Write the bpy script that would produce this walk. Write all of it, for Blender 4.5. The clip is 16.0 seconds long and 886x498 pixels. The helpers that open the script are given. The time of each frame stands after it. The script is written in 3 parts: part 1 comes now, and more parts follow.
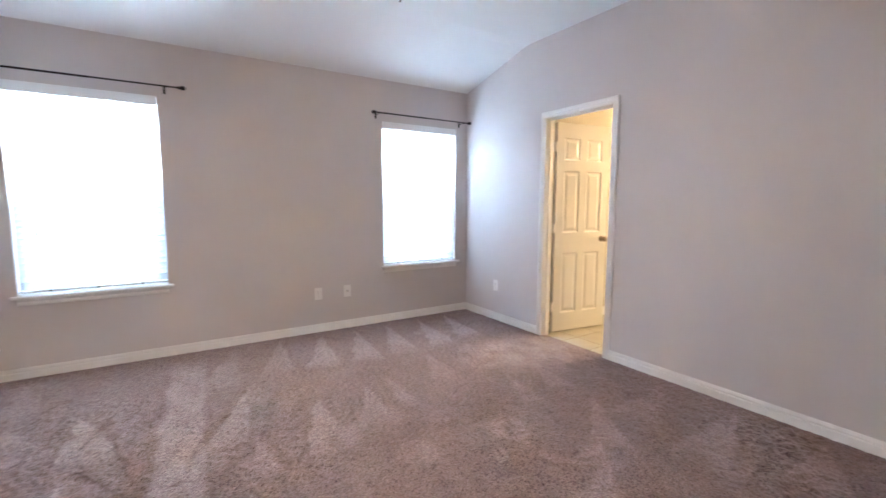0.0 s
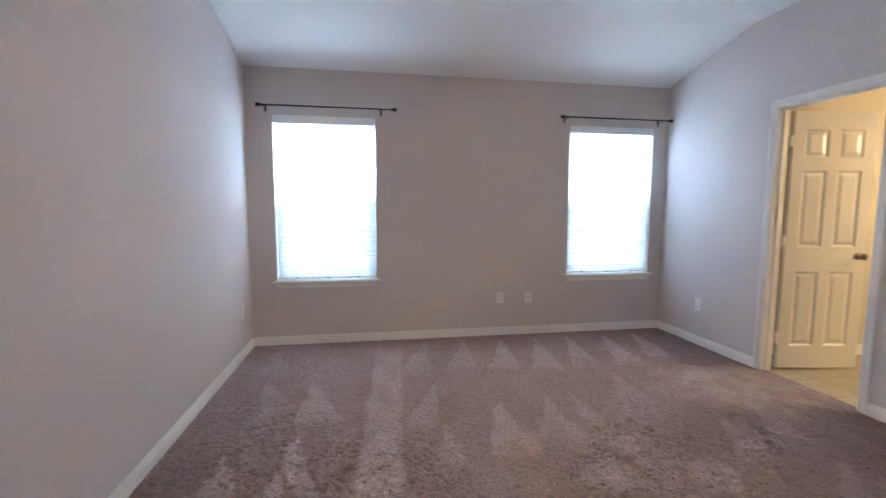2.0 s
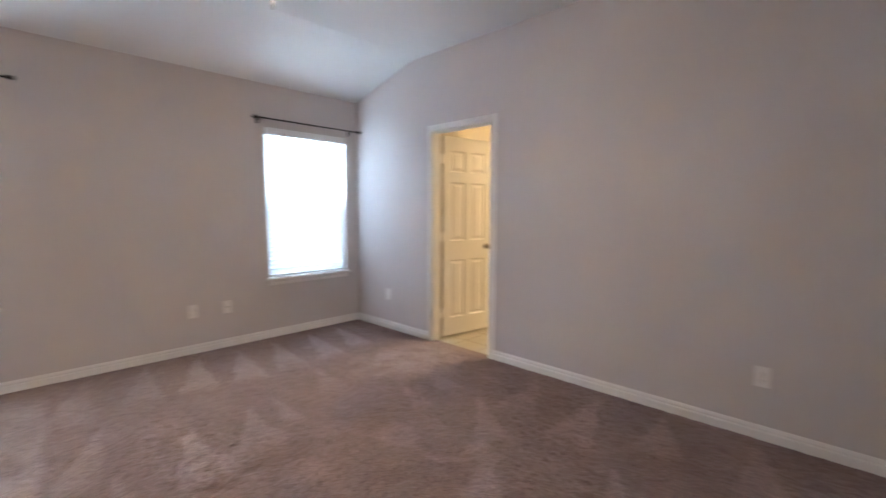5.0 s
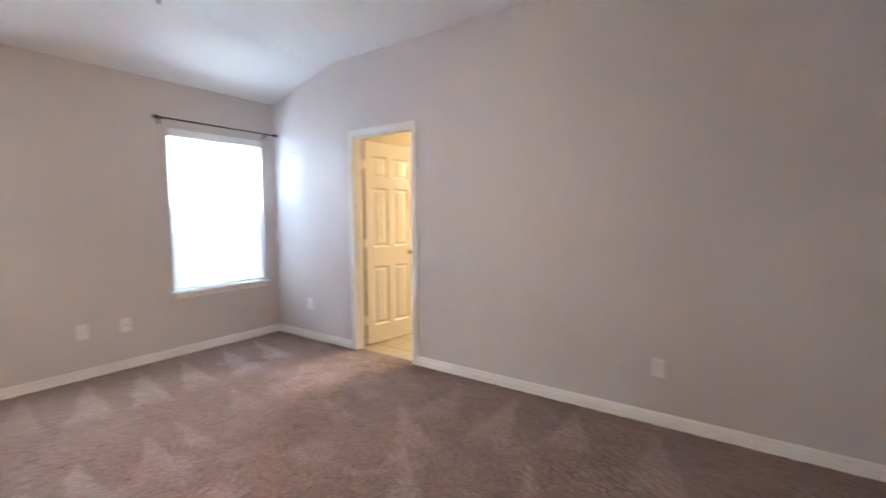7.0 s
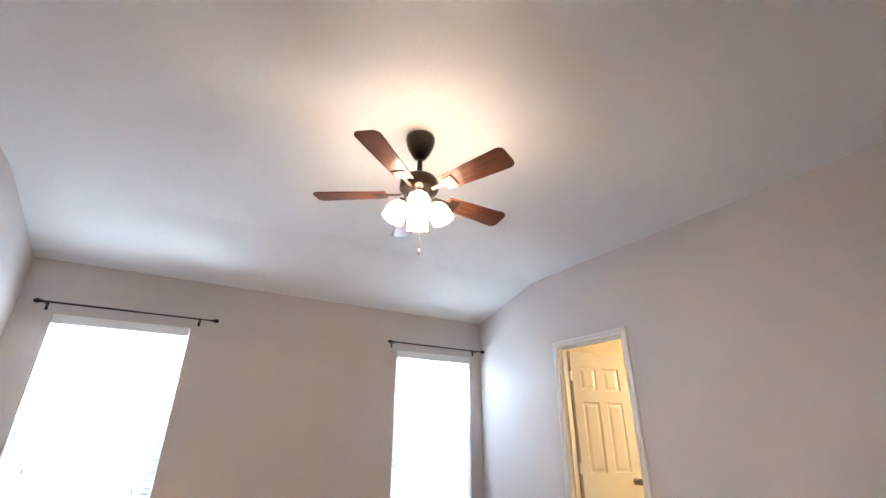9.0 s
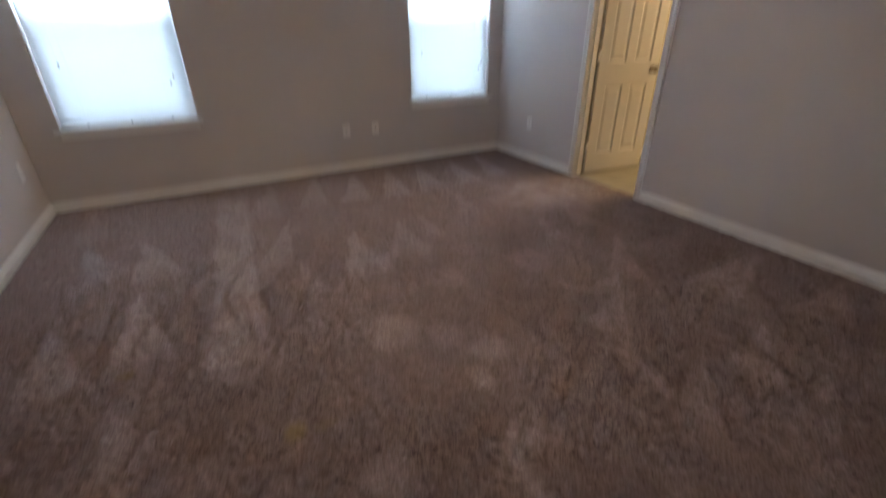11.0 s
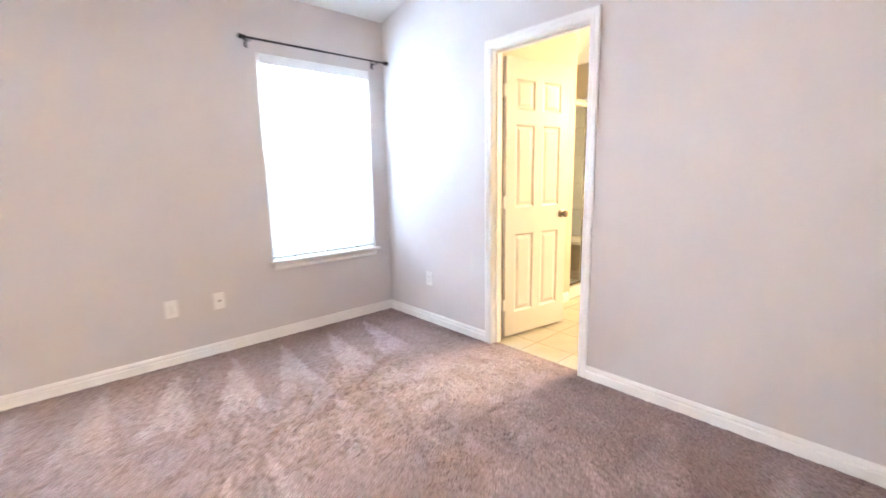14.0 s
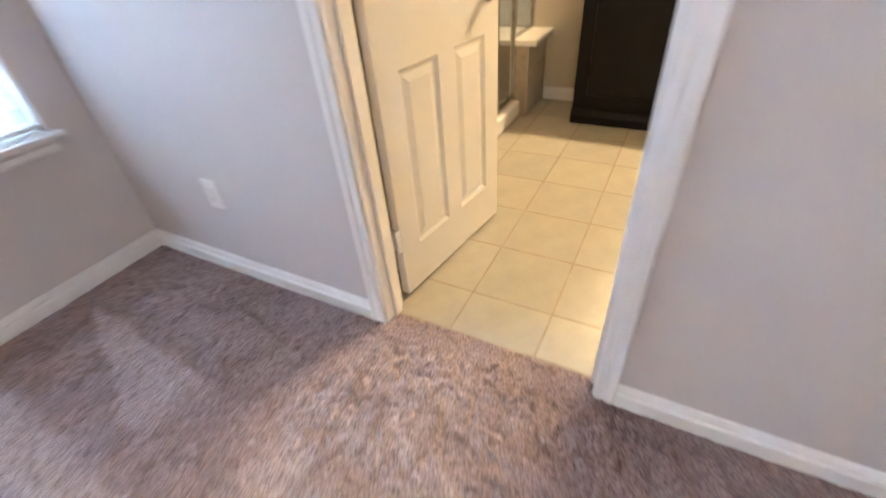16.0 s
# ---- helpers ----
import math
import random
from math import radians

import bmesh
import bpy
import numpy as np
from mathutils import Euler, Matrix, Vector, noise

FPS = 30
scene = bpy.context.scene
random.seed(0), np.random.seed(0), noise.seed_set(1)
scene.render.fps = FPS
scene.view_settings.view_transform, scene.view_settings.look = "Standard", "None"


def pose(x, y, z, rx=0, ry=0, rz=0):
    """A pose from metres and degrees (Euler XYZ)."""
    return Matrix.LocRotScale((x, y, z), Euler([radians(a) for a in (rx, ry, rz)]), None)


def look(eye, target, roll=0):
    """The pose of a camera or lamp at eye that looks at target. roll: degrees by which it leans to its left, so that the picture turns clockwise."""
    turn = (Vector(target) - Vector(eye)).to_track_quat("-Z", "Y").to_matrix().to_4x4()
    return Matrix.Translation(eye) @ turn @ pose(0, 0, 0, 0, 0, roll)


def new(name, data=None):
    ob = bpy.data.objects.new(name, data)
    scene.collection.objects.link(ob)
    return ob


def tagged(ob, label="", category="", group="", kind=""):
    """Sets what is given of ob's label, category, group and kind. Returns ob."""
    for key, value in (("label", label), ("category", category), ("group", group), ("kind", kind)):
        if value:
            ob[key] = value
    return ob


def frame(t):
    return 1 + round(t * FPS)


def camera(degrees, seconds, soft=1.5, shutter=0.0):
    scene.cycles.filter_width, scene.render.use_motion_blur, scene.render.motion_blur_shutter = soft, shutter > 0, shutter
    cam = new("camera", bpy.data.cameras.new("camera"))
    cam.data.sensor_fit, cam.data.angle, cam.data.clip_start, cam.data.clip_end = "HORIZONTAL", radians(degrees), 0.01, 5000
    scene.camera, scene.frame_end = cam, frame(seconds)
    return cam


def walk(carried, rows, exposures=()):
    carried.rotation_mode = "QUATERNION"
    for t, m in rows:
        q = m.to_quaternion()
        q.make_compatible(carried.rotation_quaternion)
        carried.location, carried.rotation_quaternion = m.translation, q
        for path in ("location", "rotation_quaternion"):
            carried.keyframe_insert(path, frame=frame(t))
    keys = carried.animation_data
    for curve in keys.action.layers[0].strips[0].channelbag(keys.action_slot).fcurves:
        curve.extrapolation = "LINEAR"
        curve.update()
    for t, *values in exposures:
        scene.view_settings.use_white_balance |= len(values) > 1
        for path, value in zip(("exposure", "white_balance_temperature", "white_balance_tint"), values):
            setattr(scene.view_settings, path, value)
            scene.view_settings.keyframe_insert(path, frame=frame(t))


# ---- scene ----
cam = camera(91.5, 16.0, shutter=0.8)
PATH = [
    (0, (-2.983, -4.167, 1.272), (-1.914, -2.491, 1.059), 0.1),
    (0.5, (-2.976, -4.163, 1.282), (-2.06, -2.4, 1.05), 0.2),
    (1, (-2.993, -4.15, 1.277), (-2.272, -2.296, 1.069), 0.2),
    (1.5, (-3.026, -4.137, 1.277), (-2.514, -2.214, 1.078), 0.2),
    (2, (-3.051, -4.135, 1.279), (-2.723, -2.171, 1.09), 0.2),
    (2.5, (-3.065, -4.136, 1.29), (-2.804, -2.162, 1.098), 0.3),
    (3, (-3.056, -4.14, 1.29), (-2.678, -2.184, 1.121), 0.2),
    (3.5, (-3.018, -4.158, 1.29), (-2.467, -2.243, 1.118), -0.1),
    (4, (-2.996, -4.172, 1.286), (-2.186, -2.352, 1.112), -0.3),
    (4.5, (-2.977, -4.202, 1.279), (-1.867, -2.547, 1.099), -0.2),
    (5, (-2.953, -4.246, 1.286), (-1.519, -2.862, 1.111), 0.2),
    (5.2, (-2.946, -4.264, 1.294), (-1.408, -2.997, 1.121), 0.2),
    (7.3, (-2.86, -4.296, 1.314), (-1.404, -2.934, 1.149), -0.3),
    (7.5, (-2.861, -4.28, 1.297), (-1.565, -2.766, 1.133), -0.3),
    (8, (-2.942, -4.221, 1.277), (-1.895, -2.521, 1.382), 0.1),
    (8.2, (-2.945, -4.222, 1.313), (-1.954, -2.515, 1.635), 0.2),
    (10.3, (-2.959, -4.209, 1.31), (-1.984, -2.463, 1.284), 0.8),
    (10.5, (-2.925, -4.191, 1.28), (-1.977, -2.461, 0.952), 0.3),
    (11, (-2.961, -4.172, 1.237), (-2.119, -2.598, 0.335), -0.5),
    (11.5, (-2.961, -4.182, 1.164), (-2.201, -2.754, -0.011), 0.4),
    (12, (-2.971, -4.169, 1.162), (-2.218, -2.786, -0.072), 1.3),
    (12.5, (-2.981, -4.093, 1.167), (-2.098, -2.696, 0.039), -1.0),
    (13, (-2.902, -3.922, 1.226), (-1.826, -2.519, 0.291), -1.2),
    (13.5, (-2.565, -3.648, 1.289), (-1.421, -2.128, 0.672), -0.5),
    (14, (-2.283, -3.263, 1.232), (-0.961, -1.801, 0.893), -1.0),
    (14.5, (-1.954, -2.933, 1.207), (-0.53, -1.637, 0.665), -2.1),
    (15, (-1.551, -2.601, 1.195), (-0.197, -1.449, 0.278), -1.4),
    (15.5, (-1.2, -2.271, 1.139), (0.199, -1.268, 0.12), -4.5),
    (16, (-0.814, -1.977, 1.118), (0.558, -1.182, -0.101), -5.0),
]
# between the two shown stretches the camera swings on to the right wall, then tips up to the fan
SWING = [
    (5.7, (-2.965, -4.295, 1.29), (-1.249, -3.275, 1.12), 0.1),
    (6.25, (-2.94, -4.312, 1.30), (-1.16, -3.41, 1.13), 0.0),
    (6.8, (-2.915, -4.318, 1.305), (-1.211, -3.28, 1.14), -0.1),
    (8.6, (-3.006, -4.225, 1.30), (-2.07, -2.62, 1.98), 0.4),
    (9.25, (-3.01, -4.22, 1.30), (-2.09, -2.66, 2.08), 0.5),
    (9.85, (-3.015, -4.22, 1.30), (-2.06, -2.57, 1.86), 0.7),
]
EXPOSURE = [(0, 1.33, 5500, 12), (1.5, 0.82, 5480, 12), (2.5, 0.68, 5480, 12), (4, 0.78, 5600, 12), (5, 0.85, 5750, 12), (7.5, 1.3, 5800, 12), (8.2, 1.28, 6000, 12), (10.3, 0.2, 5950, 12), (10.5, -0.07, 5900, 12), (11.0, 0.0, 5900, 12),
            (11.5, 1.4, 5850, 13), (12.0, 1.85, 5650, 12), (12.5, 2.1, 5500, 11), (13.0, 2.26, 5480, 10.5), (14.0, 2.16, 5550, 11), (15.0, 1.65, 5500, 12), (15.5, 1.5, 5450, 12), (16.0, 1.47, 5400, 12)]
walk(cam, [(t, look(eye, target, roll)) for t, eye, target, roll in sorted(PATH + SWING)], EXPOSURE)

# ---- measures of the place (metres; window wall at y = 0, door wall at x = 0) ----
WEST, SOUTH = -4.14, -5.7
EAVE, VAULT_Y, VAULT = 2.515, -0.98, 2.765
WALL = 0.095
WINDOWS = ((-3.911, -3.003), (-1.073, -0.155))
SILL, HEAD, MEET = 0.604, 2.102, 1.355
DOOR_N, DOOR_S, DOOR_TOP = -1.256, -1.963, 2.042
CASING = 0.055
BATH_N, BATH_E, BATH_S, BATH_TOP = -1.05, 2.37, -3.3, 2.44
BENCH_X = 1.99

# ---- world and lights ----
world = bpy.data.worlds.new("sky")
scene.world = world
world.use_nodes = True
wn = world.node_tree
sky = wn.nodes.new("ShaderNodeTexSky")
sky.sky_type = "NISHITA"
sky.sun_disc = False
sky.sun_elevation, sky.sun_rotation = radians(48), radians(200)
wn.links.new(sky.outputs[0], wn.nodes["Background"].inputs[0])
wn.nodes["Background"].inputs[1].default_value = 0.12

sun = new("sun", bpy.data.lights.new("sun", "SUN"))
sun.data.energy, sun.data.angle, sun.data.color = 3.0, radians(0.53), (1.0, 0.95, 0.88)
sun.matrix_world = look((-3, -9, 12), (0, 0, 0))

for i, (a, b) in enumerate(WINDOWS):
    lamp = new("window_daylight", bpy.data.lights.new("window_daylight", "AREA"))
    lamp.data.shape, lamp.data.size, lamp.data.size_y = "RECTANGLE", 1.5, 2.0
    lamp.data.energy, lamp.data.color = 500, (0.70, 0.875, 0.99)
    lamp.matrix_world = look(((a + b) / 2, 0.62, 1.40), ((a + b) / 2, 0, 1.34))


# ---- materials ----
def base_material(name, color, rough=0.5, metal=0.0, spec=0.5):
    m = bpy.data.materials.new(name)
    m.use_nodes = True
    p = m.node_tree.nodes["Principled BSDF"]
    p.inputs["Base Color"].default_value = (*color, 1)
    p.inputs["Roughness"].default_value = rough
    p.inputs["Metallic"].default_value = metal
    p.inputs["Specular IOR Level"].default_value = spec
    return m, m.node_tree, p


def noise_node(nt, scale, detail=3.0, rough=0.55):
    co = nt.nodes.new("ShaderNodeTexCoord")
    n = nt.nodes.new("ShaderNodeTexNoise")
    n.inputs["Scale"].default_value, n.inputs["Detail"].default_value = scale, detail
    n.inputs["Roughness"].default_value = rough
    nt.links.new(co.outputs["Object"], n.inputs["Vector"])
    return n


def ramp_node(nt, src, stops):
    r = nt.nodes.new("ShaderNodeValToRGB")
    while len(r.color_ramp.elements) < len(stops):
        r.color_ramp.elements.new(0.5)
    for e, (at, c) in zip(r.color_ramp.elements, stops):
        e.position, e.color = at, (*c, 1)
    nt.links.new(src, r.inputs[0])
    return r


def shade(c, f):
    return tuple(min(1.0, v * f) for v in c)


def surface(name, color, rough=0.5, metal=0.0, spec=0.5, vary=0.05, big=2.0, grain=0.0, grain_scale=150.0, depth=0.0015):
    """Plain paint, metal or stone: blotches at one scale, fine relief at another."""
    m, nt, p = base_material(name, color, rough, metal, spec)
    n = noise_node(nt, big, 4)
    r = ramp_node(nt, n.outputs[0], [(0.3, shade(color, 1 - vary)), (0.7, shade(color, 1 + vary))])
    nt.links.new(r.outputs[0], p.inputs["Base Color"])
    if grain:
        g = noise_node(nt, grain_scale, 2)
        b = nt.nodes.new("ShaderNodeBump")
        b.inputs["Strength"].default_value, b.inputs["Distance"].default_value = grain, depth
        nt.links.new(g.outputs[0], b.inputs["Height"])
        nt.links.new(b.outputs[0], p.inputs["Normal"])
    return m


WALL_PAINT = surface("greige wall paint", (0.615, 0.573, 0.558), 0.85, spec=0.15, vary=0.025, big=1.3, grain=0.35, grain_scale=90, depth=0.003)
BATH_PAINT = surface("bathroom wall paint", (0.50, 0.45, 0.36), 0.6, spec=0.3, vary=0.03, big=1.5, grain=0.3, grain_scale=90, depth=0.003)
CEILING_PAINT = surface("flat white ceiling paint", (0.84, 0.84, 0.83), 0.8, spec=0.2, vary=0.02, big=1.1, grain=0.45, grain_scale=60, depth=0.004)
TRIM_PAINT = surface("white trim paint", (0.80, 0.78, 0.755), 0.34, vary=0.02, big=5)
DOOR_PAINT = surface("white door paint", (0.69, 0.665, 0.62), 0.3, vary=0.02, big=3, grain=0.12, grain_scale=240, depth=0.0008)
VINYL = surface("white window vinyl", (0.82, 0.82, 0.82), 0.4, vary=0.02)
ROD_METAL = surface("oil rubbed black metal", (0.018, 0.016, 0.018), 0.38, 0.6, vary=0.2, big=20)
PLATE = surface("white plastic plate", (0.80, 0.775, 0.75), 0.35, vary=0.02)
SLOT = surface("dark slot", (0.05, 0.045, 0.04), 0.6, vary=0.1)
BRASS = surface("satin nickel", (0.26, 0.215, 0.165), 0.28, 1.0, vary=0.08, big=30)
CHROME = surface("brushed chrome", (0.55, 0.53, 0.49), 0.25, 1.0, vary=0.06, big=20)
FAN_METAL = surface("dark bronze fan metal", (0.06, 0.045, 0.035), 0.3, 0.85, vary=0.2, big=15)
VANITY_PAINT = surface("black brown vanity finish", (0.004, 0.003, 0.003), 0.5, spec=0.2, vary=0.25, big=8, grain=0.1, grain_scale=80)
MARBLE = surface("cream cultured marble", (0.74, 0.70, 0.62), 0.2, vary=0.06, big=6)
GROUT = surface("beige grout", (0.33, 0.275, 0.20), 0.9, vary=0.15, big=14, grain=0.4, grain_scale=300)
PAN = surface("white shower pan", (0.75, 0.73, 0.69), 0.25, vary=0.03)


def tile_material(name, color):
    m, nt, p = base_material(name, color, 0.28)
    n = noise_node(nt, 9, 5, 0.6)
    r = ramp_node(nt, n.outputs[0], [(0.25, shade(color, 0.88)), (0.55, color), (0.8, shade(color, 1.07))])
    info = nt.nodes.new("ShaderNodeObjectInfo")
    hsv = nt.nodes.new("ShaderNodeHueSaturation")
    mr = nt.nodes.new("ShaderNodeMapRange")
    mr.inputs[3].default_value, mr.inputs[4].default_value = 0.95, 1.05
    nt.links.new(info.outputs["Random"], mr.inputs[0])
    nt.links.new(mr.outputs[0], hsv.inputs["Value"])
    nt.links.new(r.outputs[0], hsv.inputs["Color"])
    nt.links.new(hsv.outputs[0], p.inputs["Base Color"])
    b = nt.nodes.new("ShaderNodeBump")
    b.inputs["Strength"].default_value, b.inputs["Distance"].default_value = 0.15, 0.002
    nt.links.new(n.outputs[0], b.inputs["Height"])
    nt.links.new(b.outputs[0], p.inputs["Normal"])
    return m


FLOOR_TILE = tile_material("cream ceramic tile", (0.37, 0.335, 0.255))
WALL_TILE = tile_material("taupe shower tile", (0.40, 0.34, 0.27))
SHOWER_TILE = tile_material("pale grey shower wall tile", (0.56, 0.59, 0.62))


def wood_material(name, dark, light):
    m, nt, p = base_material(name, light, 0.35)
    co = nt.nodes.new("ShaderNodeTexCoord")
    mp = nt.nodes.new("ShaderNodeMapping")
    mp.inputs["Scale"].default_value = (3, 40, 40)
    n = nt.nodes.new("ShaderNodeTexNoise")
    n.inputs["Scale"].default_value, n.inputs["Detail"].default_value = 2.5, 5
    nt.links.new(co.outputs["Object"], mp.inputs[0])
    nt.links.new(mp.outputs[0], n.inputs["Vector"])
    r = ramp_node(nt, n.outputs[0], [(0.3, dark), (0.7, light)])
    nt.links.new(r.outputs[0], p.inputs["Base Color"])
    return m


BLADE_WOOD = wood_material("cherry fan blade", (0.07, 0.022, 0.012), (0.17, 0.06, 0.03))


def carpet_material():
    m, nt, p = base_material("mauve taupe cut pile carpet", (0.36, 0.29, 0.27), 0.95, spec=0.1)
    p.inputs["Sheen Weight"].default_value = 0.10
    p.inputs["Sheen Roughness"].default_value = 0.5
    nap_light = nt.nodes.new("ShaderNodeAttribute")
    nap_light.attribute_name = "nap_light"
    stain = nt.nodes.new("ShaderNodeAttribute")
    stain.attribute_name = "stain"
    n1 = noise_node(nt, 150, 1, 0.5)
    n1.inputs["Distortion"].default_value = 0.5
    n2 = noise_node(nt, 2.2, 3)
    yarn = ramp_node(nt, n1.outputs[0], [(0.33, (0.145, 0.103, 0.096)), (0.44, (0.240, 0.177, 0.165)), (0.58, (0.305, 0.230, 0.214)), (0.72, (0.380, 0.294, 0.276))])
    hsv = nt.nodes.new("ShaderNodeHueSaturation")
    # value follows the vacuum marks plus painted window sheen and doorway light
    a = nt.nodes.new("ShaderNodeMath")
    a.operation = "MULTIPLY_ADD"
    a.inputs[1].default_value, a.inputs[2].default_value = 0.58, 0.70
    nt.links.new(nap_light.outputs["Fac"], a.inputs[0])
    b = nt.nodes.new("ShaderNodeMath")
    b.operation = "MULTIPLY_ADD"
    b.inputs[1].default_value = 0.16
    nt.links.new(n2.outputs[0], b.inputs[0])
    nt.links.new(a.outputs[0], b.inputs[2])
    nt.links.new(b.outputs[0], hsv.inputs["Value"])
    nt.links.new(yarn.outputs[0], hsv.inputs["Color"])
    pale = nt.nodes.new("ShaderNodeMath")
    pale.operation = "MULTIPLY_ADD"
    pale.inputs[1].default_value, pale.inputs[2].default_value = -0.30, 1.08
    nt.links.new(nap_light.outputs["Fac"], pale.inputs[0])
    nt.links.new(pale.outputs[0], hsv.inputs["Saturation"])
    mix = nt.nodes.new("ShaderNodeMix")
    mix.data_type = "RGBA"
    mix.inputs["B"].default_value = (0.27, 0.20, 0.05, 1)
    nt.links.new(stain.outputs["Fac"], mix.inputs["Factor"])
    nt.links.new(hsv.outputs[0], mix.inputs["A"])
    nt.links.new(mix.outputs["Result"], p.inputs["Base Color"])
    return m


CARPET = carpet_material()


def slat_material(name, through_light):
    m = bpy.data.materials.new(name)
    m.use_nodes = True
    nt = m.node_tree
    nt.nodes.remove(nt.nodes["Principled BSDF"])
    d, t, mix = nt.nodes.new("ShaderNodeBsdfDiffuse"), nt.nodes.new("ShaderNodeBsdfTranslucent"), nt.nodes.new("ShaderNodeMixShader")
    d.inputs[0].default_value, t.inputs[0].default_value = (0.86, 0.86, 0.86, 1), (0.86, 0.87, 0.88, 1)
    mix.inputs[0].default_value = through_light
    nt.links.new(d.outputs[0], mix.inputs[1])
    nt.links.new(t.outputs[0], mix.inputs[2])
    nt.links.new(mix.outputs[0], nt.nodes["Material Output"].inputs[0])
    return m


SLAT = slat_material("white translucent blind slat", 0.46)
VALANCE = slat_material("white blind valance", 0.12)


def glass_material(name, tint=(1, 1, 1), clear=0.95, rough=0.02, gloss=0.05):
    m = bpy.data.materials.new(name)
    m.use_nodes = True
    nt = m.node_tree
    nt.nodes.remove(nt.nodes["Principled BSDF"])
    t, g, mix = nt.nodes.new("ShaderNodeBsdfTransparent"), nt.nodes.new("ShaderNodeBsdfGlossy"), nt.nodes.new("ShaderNodeMixShader")
    t.inputs[0].default_value = (*shade(tint, clear), 1)
    g.inputs["Roughness"].default_value = rough
    mix.inputs[0].default_value = gloss
    nt.links.new(t.outputs[0], mix.inputs[1])
    nt.links.new(g.outputs[0], mix.inputs[2])
    nt.links.new(mix.outputs[0], nt.nodes["Material Output"].inputs[0])
    return m


PANE = glass_material("window glass")
SHOWER_GLASS = glass_material("grey shower glass", (0.93, 0.95, 0.96), 0.96, 0.08, 0.10)


def screen_material():
    m = bpy.data.materials.new("charcoal insect screen")
    m.use_nodes = True
    nt = m.node_tree
    nt.nodes.remove(nt.nodes["Principled BSDF"])
    t, d, mix = nt.nodes.new("ShaderNodeBsdfTransparent"), nt.nodes.new("ShaderNodeBsdfDiffuse"), nt.nodes.new("ShaderNodeMixShader")
    d.inputs[0].default_value = (0.04, 0.045, 0.05, 1)
    mix.inputs[0].default_value = 0.57
    nt.links.new(t.outputs[0], mix.inputs[1])
    nt.links.new(d.outputs[0], mix.inputs[2])
    nt.links.new(mix.outputs[0], nt.nodes["Material Output"].inputs[0])
    return m


SCREEN = screen_material()


def glow(name, color, strength):
    m, nt, p = base_material(name, (0.9, 0.88, 0.84), 0.5)
    p.inputs["Emission Color"].default_value = (*color, 1)
    p.inputs["Emission Strength"].default_value = strength
    return m


SHADE_GLOW = glow("lit frosted glass shade", (1.0, 0.74, 0.49), 27.0)
LAMP_GLOW = glow("lit lamp bulb", (1.0, 0.77, 0.53), 440.0)
BULB_GLOW = glow("lit vanity bulb", (1.0, 0.68, 0.32), 400.0)


# ---- mesh tools ----
def mesh_object(name, bm, material, smooth=False):
    me = bpy.data.meshes.new(name)
    bmesh.ops.recalc_face_normals(bm, faces=bm.faces)
    if smooth:
        for f in bm.faces:
            f.smooth = True
    bm.to_mesh(me)
    bm.free()
    me.materials.append(material)
    return new(name, me)


def part(name, bm, material, parent, label="", smooth=False):
    ob = mesh_object(name, bm, material, smooth)
    ob.parent = parent
    if label:
        ob["label"] = label
    return ob


def empty(name, m=None):
    ob = new(name)
    ob.empty_display_size = 0.1
    if m is not None:
        ob.matrix_basis = m
    return ob


def box_into(bm, lo, hi, bevel=0.0, segments=2):
    vs = [bm.verts.new((x, y, z)) for x in (lo[0], hi[0]) for y in (lo[1], hi[1]) for z in (lo[2], hi[2])]
    fs = [bm.faces.new([vs[i] for i in q]) for q in ((0, 1, 3, 2), (4, 6, 7, 5), (0, 4, 5, 1), (2, 3, 7, 6), (0, 2, 6, 4), (1, 5, 7, 3))]
    if bevel:
        es = list({e for f in fs for e in f.edges})
        bmesh.ops.bevel(bm, geom=es, offset=bevel, segments=segments, affect="EDGES", profile=0.5)


def box(lo, hi, bevel=0.0, segments=2):
    bm = bmesh.new()
    box_into(bm, lo, hi, bevel, segments)
    return bm


def boxes(*list_of):
    bm = bmesh.new()
    for lo, hi in list_of:
        box_into(bm, lo, hi)
    return bm


def lathe(profile, n=24, m=None):
    """Turned body about z from (radius, height) pairs."""
    bm = bmesh.new()
    rings = []
    for r, z in profile:
        rings.append([bm.verts.new((r * math.cos(2 * math.pi * k / n), r * math.sin(2 * math.pi * k / n), z)) for k in range(n)])
    for a, b in zip(rings, rings[1:]):
        for k in range(n):
            bm.faces.new((a[k], a[(k + 1) % n], b[(k + 1) % n], b[k]))
    bmesh.ops.contextual_create(bm, geom=rings[0]) if profile[0][0] > 1e-4 else None
    bmesh.ops.contextual_create(bm, geom=rings[-1]) if profile[-1][0] > 1e-4 else None
    bmesh.ops.remove_doubles(bm, verts=bm.verts, dist=1e-6)
    if m is not None:
        bmesh.ops.transform(bm, matrix=m, verts=bm.verts)
    return bm


def extrude_profile(profile, start, end, along, out, up, mitre0=0.0, mitre1=0.0):
    """A moulding: profile pairs (out, up) swept from start to end; a mitre shifts each end by that many times the point's 'up'."""
    bm = bmesh.new()
    s, e = Vector(start), Vector(end)
    along, out, up = Vector(along), Vector(out), Vector(up)
    a = [bm.verts.new(s + out * o + up * u + along * (mitre0 * u)) for o, u in profile]
    b = [bm.verts.new(e + out * o + up * u + along * (mitre1 * u)) for o, u in profile]
    k = len(profile)
    for i in range(k):
        bm.faces.new((a[i], a[(i + 1) % k], b[(i + 1) % k], b[i]))
    bm.faces.new(a)
    bm.faces.new(b)
    return bm


